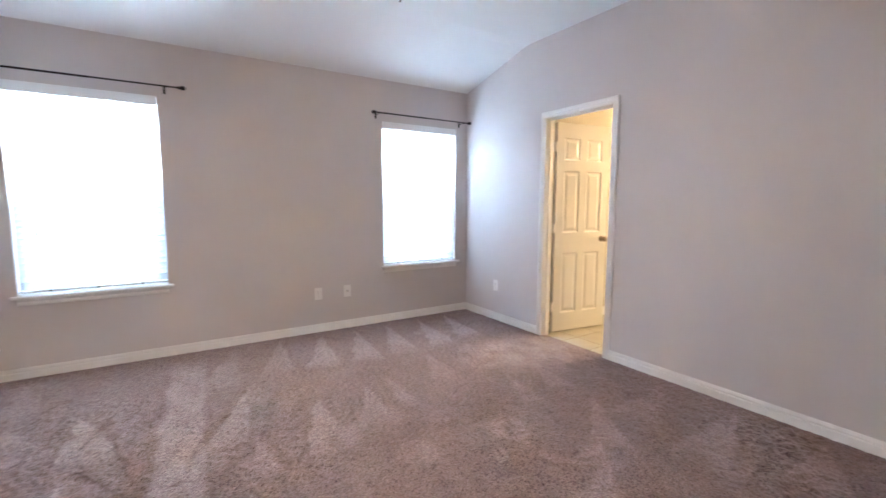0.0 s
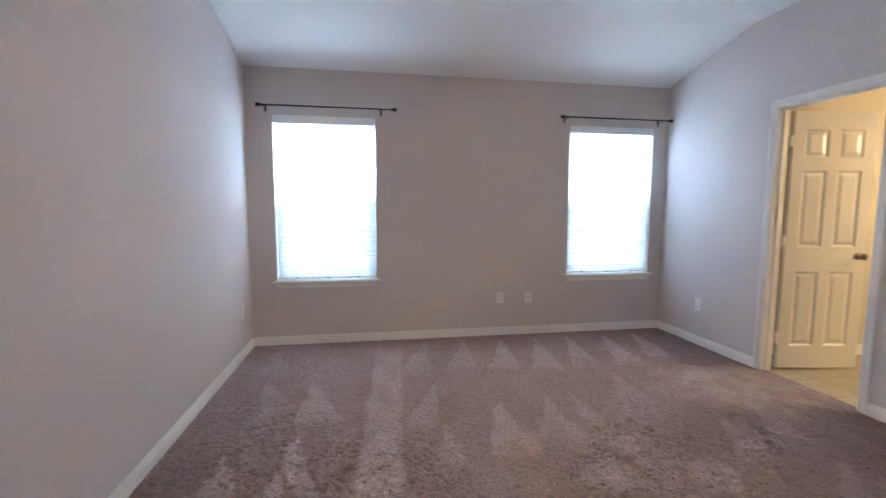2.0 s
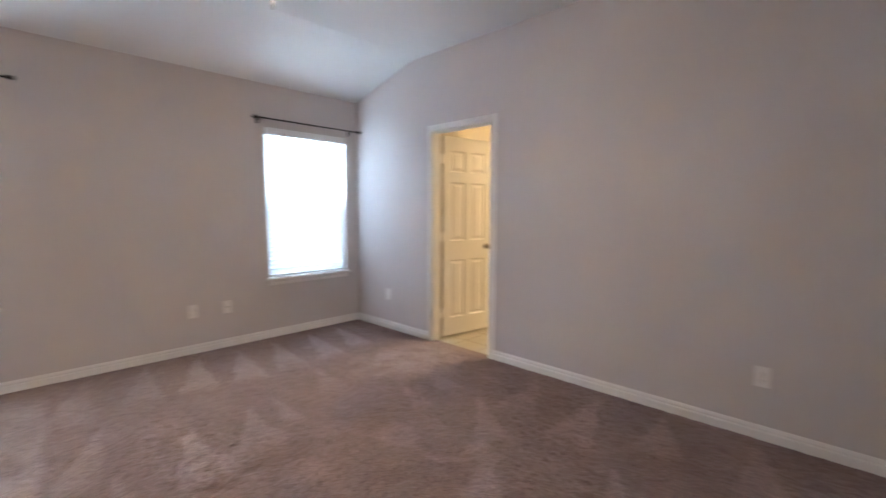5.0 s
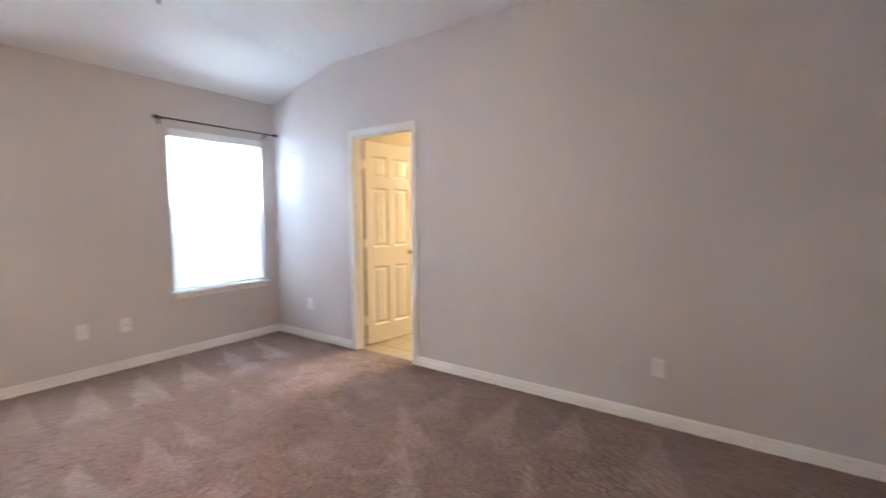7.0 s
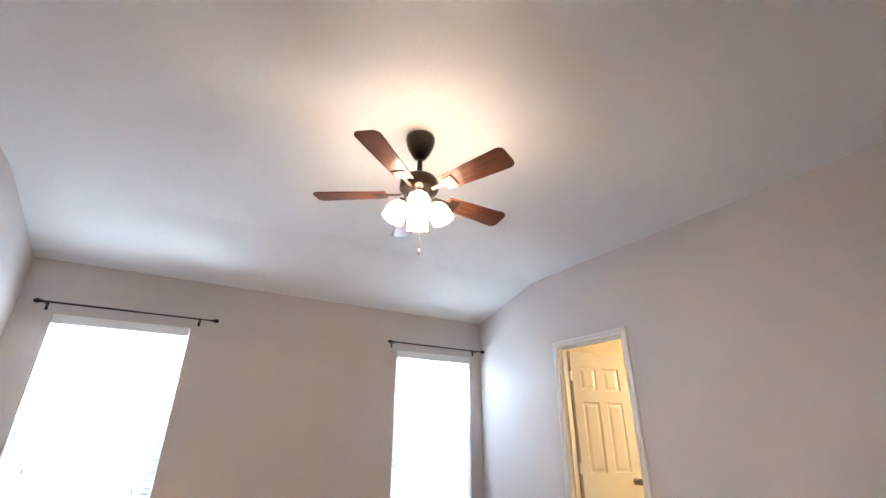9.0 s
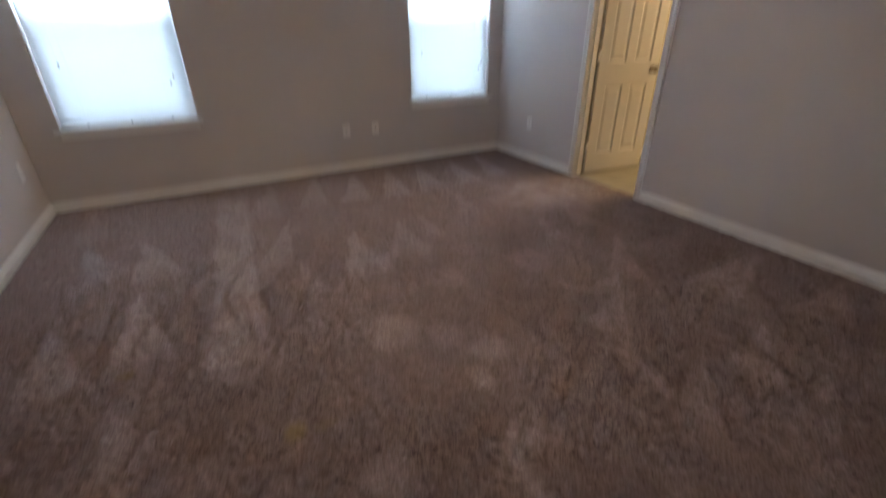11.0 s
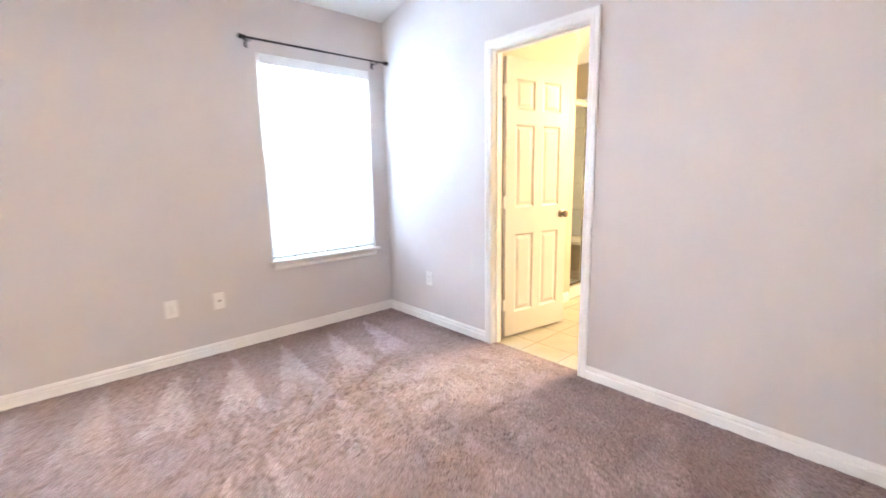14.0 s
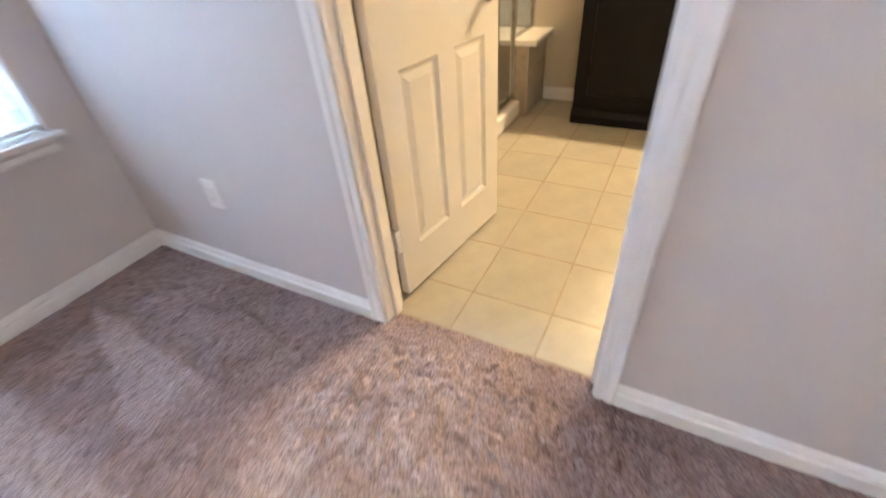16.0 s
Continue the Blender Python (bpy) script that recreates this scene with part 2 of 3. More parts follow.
def tube(points, radius, n=10):
    """A round wire along a few points."""
    bm = bmesh.new()
    rings = []
    pts = [Vector(p) for p in points]
    for i, p in enumerate(pts):
        d = (pts[min(i + 1, len(pts) - 1)] - pts[max(i - 1, 0)]).normalized()
        q = d.to_track_quat("Z", "Y")
        rings.append([bm.verts.new(p + q @ Vector((radius * math.cos(2 * math.pi * k / n), radius * math.sin(2 * math.pi * k / n), 0))) for k in range(n)])
    for a, b in zip(rings, rings[1:]):
        for k in range(n):
            bm.faces.new((a[k], a[(k + 1) % n], b[(k + 1) % n], b[k]))
    bm.faces.new(rings[0])
    bm.faces.new(rings[-1])
    return bm


def structure(ob, label, category):
    return tagged(ob, label, category, kind="structure")


# ---- bedroom shell ----
TOP = 2.95
x0, x1 = WINDOWS
structure(mesh_object("wall_north", boxes(
    ((WEST - WALL, 0, -0.1), (x0[0], 0.15, TOP)), ((x0[1], 0, -0.1), (x1[0], 0.15, TOP)), ((x1[1], 0, -0.1), (WALL, 0.15, TOP)),
    ((x0[0], 0, -0.1), (x0[1], 0.15, SILL - 0.025)), ((x1[0], 0, -0.1), (x1[1], 0.15, SILL - 0.025)),
    ((x0[0], 0, HEAD), (x0[1], 0.15, TOP)), ((x1[0], 0, HEAD), (x1[1], 0.15, TOP))), WALL_PAINT),
    "greige painted textured wall with two windows", "wall")
structure(mesh_object("wall_east", boxes(
    ((0, DOOR_N + 0.018, -0.1), (WALL, 0, TOP)), ((0, SOUTH, -0.1), (WALL, DOOR_S - 0.018, TOP)),
    ((0, DOOR_S - 0.018, DOOR_TOP + 0.018), (WALL, DOOR_N + 0.018, TOP))), WALL_PAINT),
    "greige painted textured wall with a doorway", "wall")
structure(mesh_object("wall_west", boxes(((WEST - WALL, SOUTH, -0.1), (WEST, 0, TOP))), WALL_PAINT), "greige painted textured plain wall", "wall")
structure(mesh_object("wall_south", boxes(((WEST - WALL, SOUTH - WALL, -0.1), (WALL, SOUTH, TOP))), WALL_PAINT), "greige painted textured plain wall", "wall")

bm = bmesh.new()
prof = [(0, EAVE), (VAULT_Y + 0.06, VAULT - 0.014), (VAULT_Y - 0.05, VAULT), (SOUTH, VAULT), (SOUTH, VAULT + 0.1), (0, VAULT + 0.1)]
ends = [[bm.verts.new((x, y, z)) for y, z in prof] for x in (WEST, 0)]
for i in range(len(prof)):
    j = (i + 1) % len(prof)
    bm.faces.new((ends[0][i], ends[0][j], ends[1][j], ends[1][i]))
bm.faces.new(ends[0])
bm.faces.new(ends[1])
structure(mesh_object("ceiling", bm, CEILING_PAINT), "flat white ceiling sloping down to the window wall", "ceiling")

structure(mesh_object("subfloor", boxes(((WEST - WALL, SOUTH - WALL, -0.2), (BATH_E + 0.1, 0.15, -0.1))), GROUT), "plain concrete subfloor", "floor")

# baseboards
BASE = [(0, -0.03), (0.015, -0.03), (0.015, 0.044), (0.013, 0.048), (0.008, 0.051), (0.008, 0.055), (0.012, 0.059), (0.011, 0.066), (0.005, 0.078), (0, 0.080)]


def baseboard(start, end, out):
    d = (Vector(end) - Vector(start)).normalized()
    structure(mesh_object("baseboard", extrude_profile(BASE, start, end, d, out, (0, 0, 1)), TRIM_PAINT), "white painted moulded baseboard", "baseboard")


baseboard((WEST + 0.014, 0, 0), (-0.014, 0, 0), (0, -1, 0))
baseboard((0, 0, 0), (0, DOOR_N + CASING, 0), (-1, 0, 0))
baseboard((0, DOOR_S - CASING, 0), (0, SOUTH, 0), (-1, 0, 0))
baseboard((WEST, 0, 0), (WEST, SOUTH, 0), (1, 0, 0))
baseboard((WEST + 0.014, SOUTH, 0), (-0.014, SOUTH, 0), (0, 1, 0))


# ---- windows ----
def window(index, a, b):
    w = structure(empty("window_%d" % index, pose((a + b) / 2, 0.0, SILL)), "white vinyl single hung window in a drywall opening", "window")
    h, t = (b - a) / 2, HEAD - SILL
    f = 0.035
    part("window_frame", boxes(((-h, 0.095, 0), (-h + f, 0.145, t)), ((h - f, 0.095, 0), (h, 0.145, t)), ((-h + f, 0.095, t - f), (h - f, 0.145, t)),
                               ((-h + f, 0.095, 0), (h - f, 0.145, f))), VINYL, w)
    mid = MEET - SILL
    s = 0.03
    for z0, z1, y in ((f, mid + 0.02, 0.10), (mid - 0.02, t - f, 0.122)):
        i0, i1 = -h + f, h - f
        sash = part("sash", boxes(((i0, y, z0), (i0 + s, y + 0.02, z1)), ((i1 - s, y, z0), (i1, y + 0.02, z1)),
                                  ((i0 + s, y, z0), (i1 - s, y + 0.02, z0 + 0.04)), ((i0 + s, y, z1 - 0.04), (i1 - s, y + 0.02, z1))), VINYL, w)
        pane = part("pane", box((i0 + s, y + 0.008, z0 + 0.04), (i1 - s, y + 0.012, z1 - 0.04)), PANE, sash)
        pane.visible_shadow = False
    part("insect_screen", box((-h + f, 0.1445, f), (h - f, 0.1455, mid)), SCREEN, w, "charcoal mesh insect screen")
    part("window_sill", box((-h - 0.035, -0.042, -0.022), (h + 0.035, 0.0, 0.0), 0.005), TRIM_PAINT, w, "white painted sill board")
    part("sill_board", box((-h, 0.0005, -0.025), (h, 0.0945, -0.0005)), TRIM_PAINT, w)
    part("apron", extrude_profile([(0.0, -0.072), (0.010, -0.070), (0.013, -0.06), (0.013, -0.04), (0.018, -0.032), (0.018, -0.025), (0.0, -0.025)],
                                  (-h - 0.004, 0, 0), (h + 0.004, 0, 0), (1, 0, 0), (0, -1, 0), (0, 0, 1)), TRIM_PAINT, w)


window(1, *x0)
window(2, *x1)


def slat_mesh(half, depth=0.0515, bow=0.0025, thick=0.0028):
    bm = bmesh.new()
    n = 4
    top = [[bm.verts.new((x, depth * (k / n - 0.5), bow * (1 - (2 * k / n - 1) ** 2) + dz)) for k in range(n + 1)]
           for x in (-half, half) for dz in (0, -thick)]
    lu, ll, ru, rl = top
    for k in range(n):
        bm.faces.new((lu[k], lu[k + 1], ru[k + 1], ru[k]))
        bm.faces.new((ll[k + 1], ll[k], rl[k], rl[k + 1]))
    bm.faces.new((lu[0], ru[0], rl[0], ll[0]))
    bm.faces.new((lu[n], ll[n], rl[n], ru[n]))
    bm.faces.new(lu + ll[::-1])
    bm.faces.new(ru[::-1] + rl)
    bmesh.ops.recalc_face_normals(bm, faces=bm.faces)
    me = bpy.data.meshes.new("slat")
    bm.to_mesh(me)
    bm.free()
    me.materials.append(SLAT)
    return me


def blind(a, b, tilt):
    t = tagged(empty("window_blind", pose((a + b) / 2, 0.042, SILL)), "white two inch slatted blind lowered and closed in a window", "blind", "window blinds")
    h = (b - a) / 2 - 0.006
    top = HEAD - SILL
    bm = box((-h, -0.060, top - 0.074), (h, -0.050, top - 0.002), 0.003)
    box_into(bm, (-h, -0.050, top - 0.074), (-h + 0.008, -0.032, top - 0.002))
    box_into(bm, (h - 0.008, -0.050, top - 0.074), (h, -0.032, top - 0.002))
    part("valance", bm, VALANCE, t, "white flat valance")
    part("headrail", box((-h, -0.030, top - 0.05), (h, 0.025, top - 0.004), 0.002), VINYL, t)
    part("bottom_rail", box((-h, -0.025, 0.012), (h, 0.025, 0.030), 0.004), VINYL, t)
    for x in (-0.62 * h, 0.0, 0.62 * h):
        part("cord_plug", lathe([(0.007, 0.0), (0.007, 0.003), (0.004, 0.005), (0.0, 0.005)], 12, pose(x, -0.0245, 0.021, 90, 0, 0)), SLOT, t, "small dark cord plug")
    me = slat_mesh(h - 0.004)
    z = 0.0665
    while z < top - 0.06:
        s = new("slat", me)
        s.parent = t
        s.matrix_basis = pose(random.uniform(-0.002, 0.002), 0, z, tilt + random.uniform(-1.5, 1.5), random.uniform(-0.12, 0.12), 0)
        z += 0.0452
    for x in (-0.62 * h, 0.62 * h):
        part("ladder_cord", boxes(((x - 0.0012, -0.027, 0.02), (x + 0.0012, -0.0255, top - 0.05)), ((x - 0.0012, 0.0255, 0.02), (x + 0.0012, 0.027, top - 0.05))), VINYL, t)
    for x, zz in ((-0.72 * h, 0.42), (0.74 * h, 0.27), (0.80 * h, 0.32)):
        part("cord_tassel", lathe([(0.002, 0.03), (0.005, 0.024), (0.006, 0.004), (0.0, 0.0)], 10, Matrix.Translation((x, -0.034, zz))), GROUT, t, "small cord tassel")
    part("tilt_cord", tube([(-0.72 * h, -0.034, 0.45), (-0.72 * h, -0.034, top - 0.06)], 0.001, 6), VINYL, t)
    part("lift_cord", tube([(0.77 * h, -0.034, 0.35), (0.77 * h, -0.034, top - 0.06)], 0.001, 6), VINYL, t)


blind(*x0, -79.5)
blind(*x1, -80)


def curtain_rod(a, b, brackets):
    t = tagged(empty("curtain_rod", pose((a + b) / 2, -0.085, 2.168)), "thin black metal curtain rod with end knobs above a window", "curtain rod", "curtain rods")
    h = (b - a) / 2
    r = pose(0, 0, 0, 0, 90, 0)
    part("pole", lathe([(0.0075, -h + 0.03), (0.0075, 0.02), (0.0062, 0.021), (0.0062, h - 0.03)], 16, r), ROD_METAL, t, smooth=False)
    knob = [(0.0, -0.030), (0.010, -0.027), (0.017, -0.016), (0.018, -0.004), (0.013, 0.006), (0.009, 0.009), (0.013, 0.013), (0.013, 0.019), (0.008, 0.023), (0.007, 0.03)]
    part("finial", lathe(knob, 20, Matrix.Translation((-h + 0.03, 0, 0)) @ r), ROD_METAL, t, smooth=True)
    part("finial", lathe(knob, 20, Matrix.Translation((h - 0.03, 0, 0)) @ r @ pose(0, 0, 0, 180, 0, 0)), ROD_METAL, t, smooth=True)
    for x in brackets:
        x -= (a + b) / 2
        bm = box((x - 0.009, 0.079, -0.045), (x + 0.009, 0.0845, 0.012), 0.002)
        box_into(bm, (x - 0.005, -0.008, -0.014), (x + 0.005, 0.079, -0.0085), 0.0015)
        box_into(bm, (x - 0.005, -0.013, -0.014), (x + 0.005, -0.0085, 0.004), 0.0015)
        part("bracket", bm, ROD_METAL, t)


curtain_rod(-4.03, -2.803, (-3.962, -2.947))
curtain_rod(-1.22, -0.003, (-1.143, -0.116))


# ---- wall plates ----
def wall_plate(m, kind):
    name, label, cat = (("outlet", "white duplex wall outlet above the baseboard", "outlet") if kind == "duplex"
                        else ("cable_jack", "white wall plate with a cable jack", "cable jack"))
    t = tagged(empty(name, m), label, cat, "wall plates")
    part("plate", box((-0.0365, -0.006, -0.059), (0.0365, -0.0002, 0.059), 0.003), PLATE, t)
    if kind == "duplex":
        for z in (-0.0205, 0.0205):
            s = part("socket", lathe([(0.0165, 0.0), (0.0165, 0.0075), (0.0, 0.0075)], 20, pose(0, -0.001, z, 90, 0, 0)), PLATE, t)
            part("slot", boxes(((-0.008, -0.0092, z - 0.004), (-0.006, -0.0084, z + 0.006)), ((0.006, -0.0092, z - 0.004), (0.008, -0.0084, z + 0.005)),
                               ((-0.002, -0.0092, z - 0.011), (0.002, -0.0084, z - 0.008))), SLOT, s)
        part("screw", lathe([(0.003, 0), (0.003, 0.0075), (0, 0.008)], 12, pose(0, 0, 0, 90, 0, 0)), CHROME, t)
    else:
        part("jack", lathe([(0.008, 0), (0.008, 0.009), (0.005, 0.009), (0.005, 0.015), (0.002, 0.015), (0, 0.012)], 16, pose(0, 0, 0, 90, 0, 0)), BRASS, t)
        for z in (-0.045, 0.045):
            part("screw", lathe([(0.003, 0), (0.003, 0.0066), (0, 0.007)], 12, pose(0, 0, z, 90, 0, 0)), PLATE, t)


wall_plate(pose(-1.775, 0, 0.382), "duplex")
wall_plate(pose(-1.481, 0, 0.380), "jack")
wall_plate(pose(0, -0.563, 0.377, 0, 0, -90), "duplex")
wall_plate(pose(0, -3.903, 0.361, 0, 0, -90), "duplex")
wall_plate(pose(WEST, -0.30, 0.40, 0, 0, 90), "duplex")

# ---- doorway ----
PROFILE = [(0, 0.0), (0.010, 0.0), (0.013, 0.003), (0.013, 0.022), (0.0105, 0.025), (0.015, 0.033), (0.016, 0.050), (0.013, 0.055), (0, 0.055)]
for side, xw in ((-1, 0.0), (1, WALL)):
    t = structure(empty("trim", pose(xw, 0, 0)), "white painted moulded door casing", "trim")
    o = (side, 0, 0)
    back = 0.012 if side > 0 else 0.0
    part("casing", extrude_profile(PROFILE, (0, DOOR_N + back, -0.01), (0, DOOR_N + back, DOOR_TOP), (0, 0, 1), o, (0, 1, 0), 0, 1), TRIM_PAINT, t)
    part("casing", extrude_profile(PROFILE, (0, DOOR_S, -0.01), (0, DOOR_S, DOOR_TOP), (0, 0, 1), o, (0, -1, 0), 0, 1), TRIM_PAINT, t)
    part("casing", extrude_profile(PROFILE, (0, DOOR_S, DOOR_TOP), (0, DOOR_N, DOOR_TOP), (0, 1, 0), o, (0, 0, 1), -1, 1), TRIM_PAINT, t)
j = structure(empty("door_frame", pose(0, 0, 0)), "white painted door jamb with stops", "door frame")
part("jamb", box((-0.001, DOOR_N - 0.005, -0.01), (WALL + 0.001, DOOR_N + 0.0175, DOOR_TOP - 0.005)), TRIM_PAINT, j)
part("jamb", box((-0.001, DOOR_S - 0.0175, -0.01), (WALL + 0.001, DOOR_S + 0.005, DOOR_TOP - 0.005)), TRIM_PAINT, j)
part("head_jamb", box((-0.001, DOOR_S - 0.0175, DOOR_TOP - 0.005), (WALL + 0.001, DOOR_N + 0.0175, DOOR_TOP + 0.0175)), TRIM_PAINT, j)
part("stop", box((0.035, DOOR_N - 0.016, -0.01), (0.075, DOOR_N - 0.0055, DOOR_TOP - 0.017), 0.002), TRIM_PAINT, j)
part("stop", box((0.035, DOOR_S + 0.0055, -0.01), (0.075, DOOR_S + 0.016, DOOR_TOP - 0.017), 0.002), TRIM_PAINT, j)
part("stop", box((0.035, DOOR_S + 0.0055, DOOR_TOP - 0.016), (0.075, DOOR_N - 0.0055, DOOR_TOP - 0.0055), 0.002), TRIM_PAINT, j)

# six-panel leaf: local x runs from hinge to latch, local y = 0 is the face that shows
LEAF_W, LEAF_T, LEAF_Z0, LEAF_Z1 = 0.641, 0.035, 0.016, 2.022
door = structure(empty("door_1", pose(0.137, -1.267, 0, 0, 0, -8.6)), "white six-panel interior door standing open into the bathroom", "door")
COLS = ((0.091, 0.278), (0.363, 0.550))
ROWS = ((0.195, 0.79), (0.985, 1.575), (1.675, 1.885))
xs = [0, COLS[0][0], COLS[0][1], COLS[1][0], COLS[1][1], LEAF_W]
zs = [LEAF_Z0, ROWS[0][0], ROWS[0][1], ROWS[1][0], ROWS[1][1], ROWS[2][0], ROWS[2][1], LEAF_Z1]
bm = bmesh.new()
grid = {}
for sy in (0.0, LEAF_T):
    for i, x in enumerate(xs):
        for k, z in enumerate(zs):
            grid[(sy, i, k)] = bm.verts.new((x, sy, z))
for sy in (0.0, LEAF_T):
    for i in range(5):
        for k in range(7):
            if not (i in (1, 3) and k in (1, 3, 5)):
                bm.faces.new((grid[(sy, i, k)], grid[(sy, i + 1, k)], grid[(sy, i + 1, k + 1)], grid[(sy, i, k + 1)]))
for i in range(5):
    for k in (0, 7):
        bm.faces.new((grid[(0.0, i, k)], grid[(0.0, i + 1, k)], grid[(LEAF_T, i + 1, k)], grid[(LEAF_T, i, k)]))
for k in range(7):
    for i in (0, 5):
        bm.faces.new((grid[(0.0, i, k)], grid[(0.0, i, k + 1)], grid[(LEAF_T, i, k + 1)], grid[(LEAF_T, i, k)]))
part("leaf", bm, DOOR_PAINT, door)
STEPS = ((0.0, 0.0), (0.004, 0.003), (0.012, 0.009), (0.020, 0.0095), (0.044, 0.003))
for c0, c1 in COLS:
    for r0, r1 in ROWS:
        bm = bmesh.new()
        for sy, sign in ((0.0, 1), (LEAF_T, -1)):
            loops = []
            for inset, deep in STEPS:
                y = sy + sign * deep
                loops.append([bm.verts.new(v) for v in ((c0 + inset, y, r0 + inset), (c1 - inset, y, r0 + inset), (c1 - inset, y, r1 - inset), (c0 + inset, y, r1 - inset))])
            for p, q in zip(loops, loops[1:]):
                for i in range(4):
                    bm.faces.new((p[i], p[(i + 1) % 4], q[(i + 1) % 4], q[i]))
            bm.faces.new(loops[-1])
        part("panel", bm, DOOR_PAINT, door)
KNOB = [(0.031, 0.0), (0.031, 0.004), (0.026, 0.008), (0.012, 0.010), (0.010, 0.026), (0.014, 0.032), (0.024, 0.038), (0.028, 0.047), (0.027, 0.056), (0.020, 0.062), (0.0, 0.064)]
part("knob", lathe(KNOB, 24, pose(LEAF_W - 0.062, 0, 0.915, 90, 0, 0)), BRASS, door, "satin nickel round knob", True)
part("knob", lathe(KNOB, 24, pose(LEAF_W - 0.062, LEAF_T, 0.915, -90, 0, 0)), BRASS, door, "satin nickel round knob", True)
part("latch_plate", box((LEAF_W, 0.006, 0.885), (LEAF_W + 0.0015, 0.029, 0.945)), BRASS, door)
for z in (0.26, 1.03, 1.80):
    bm = lathe([(0.006, -0.045), (0.0065, -0.044), (0.0065, 0.044), (0.006, 0.045)], 14, Matrix.Translation((-0.008, LEAF_T - 0.004, z)))
    box_into(bm, (-0.020, 0.001, z - 0.045), (-0.0005, 0.0035, z + 0.045))
    part("hinge", bm, TRIM_PAINT, door, "painted door hinge")
part("door_stop", lathe([(0.012, 0.0), (0.012, 0.006), (0.005, 0.008), (0.005, 0.05), (0.008, 0.052), (0.008, 0.062), (0.0, 0.064)], 14, pose(0.02, LEAF_T, 0.08, -90, 0, 0)), SLOT, door, "dark spring door stop")


# ---- ceiling fan ----
FAN_X, FAN_Y = -2.145, -2.507
fan = tagged(empty("ceiling_fan", pose(FAN_X, FAN_Y, VAULT)), "bronze ceiling fan with cherry blades and lit frosted glass shades", "ceiling fan")
part("canopy", lathe([(0.0, 0.0), (0.076, 0.0), (0.078, -0.014), (0.070, -0.055), (0.052, -0.095), (0.034, -0.125), (0.022, -0.135), (0.014, -0.138)], 28), FAN_METAL, fan, smooth=True)
part("downrod", lathe([(0.0135, -0.13), (0.0135, -0.235)], 16), FAN_METAL, fan, smooth=True)
part("motor", lathe([(0.02, -0.215), (0.034, -0.228), (0.045, -0.245), (0.085, -0.258), (0.098, -0.275), (0.100, -0.318), (0.090, -0.335), (0.060, -0.348), (0.055, -0.375), (0.0, -0.377)], 32), FAN_METAL, fan, "dark bronze motor housing", True)
BL0, BL1, BZ = 0.165, 0.535, -0.345
for k in range(5):
    ang = 2 + 72 * k
    turn = pose(0, 0, BZ, 0, 0, ang) @ pose(0, 0, 0, -12, 0, 0)
    bm = bmesh.new()
    outline = []
    n = 8
    for i in range(n + 1):
        u = i / n
        outline.append((BL0 + (BL1 - 0.035 - BL0) * u, 0.048 + 0.018 * u))
    for i in range(1, 6):
        a = math.pi / 2 * i / 5
        outline.append((BL1 - 0.035 + 0.035 * math.sin(a), 0.066 - 0.03 * (1 - math.cos(a))))
    loop = outline + [(x, -y) for x, y in reversed(outline)]
    top = [bm.verts.new((x, y, 0.003)) for x, y in loop]
    low = [bm.verts.new((x, y, -0.003)) for x, y in loop]
    bm.faces.new(top)
    bm.faces.new(low[::-1])
    for i in range(len(loop)):
        q = (i + 1) % len(loop)
        bm.faces.new((top[i], low[i], low[q], top[q]))
    bl = part("blade", bm, BLADE_WOOD, fan, "cherry stained wooden blade")
    bl.matrix_basis = turn
    bm = box((0.088, -0.012, -0.006), (0.20, 0.012, 0.002), 0.003)
    box_into(bm, (0.175, -0.036, -0.009), (0.235, 0.036, -0.0035), 0.002)
    ir = part("blade_iron", bm, FAN_METAL, fan)
    ir.matrix_basis = turn
part("light_hub", lathe([(0.050, -0.376), (0.052, -0.385), (0.052, -0.405), (0.038, -0.422), (0.018, -0.432), (0.012, -0.446), (0.0, -0.450)], 28), FAN_METAL, fan, smooth=True)
for k in range(4):
    ang = 64 + 90 * k
    m = pose(0, 0, 0.022, 0, 0, ang)
    arm = part("lamp_arm", tube([m @ Vector(p) for p in ((0.038, 0, -0.400), (0.054, 0, -0.388), (0.069, 0, -0.393), (0.075, 0, -0.410))], 0.006, 10), BRASS, fan, smooth=True)
    tip = m @ pose(0.074, 0, -0.405, 0, -26, 0) @ Matrix.Scale(0.94, 4)
    part("lamp_cup", lathe([(0.010, 0.006), (0.024, 0.0), (0.026, -0.026), (0.022, -0.028)], 20, tip), BRASS, fan, smooth=True)
    part("shade", lathe([(0.024, -0.022), (0.040, -0.034), (0.053, -0.056), (0.057, -0.085), (0.056, -0.112), (0.060, -0.128), (0.057, -0.129), (0.052, -0.110), (0.046, -0.060), (0.028, -0.040), (0.0, -0.036)], 28, tip), SHADE_GLOW, fan, "lit frosted bell glass shade", True)
    part("bulb", lathe([(0.0, -0.050), (0.016, -0.056), (0.024, -0.074), (0.022, -0.092), (0.012, -0.103), (0.0, -0.106)], 16, tip), LAMP_GLOW, fan, "round lit bulb", True)
part("pull_chain", tube([(0.016, 0.008, -0.445), (0.016, 0.008, -0.645)], 0.0024, 6), CHROME, fan)
part("chain_fob", lathe([(0.0, 0.0), (0.005, -0.006), (0.006, -0.022), (0.003, -0.034), (0.0, -0.036)], 12, Matrix.Translation((0.016, 0.008, -0.642))), BRASS, fan, smooth=True)


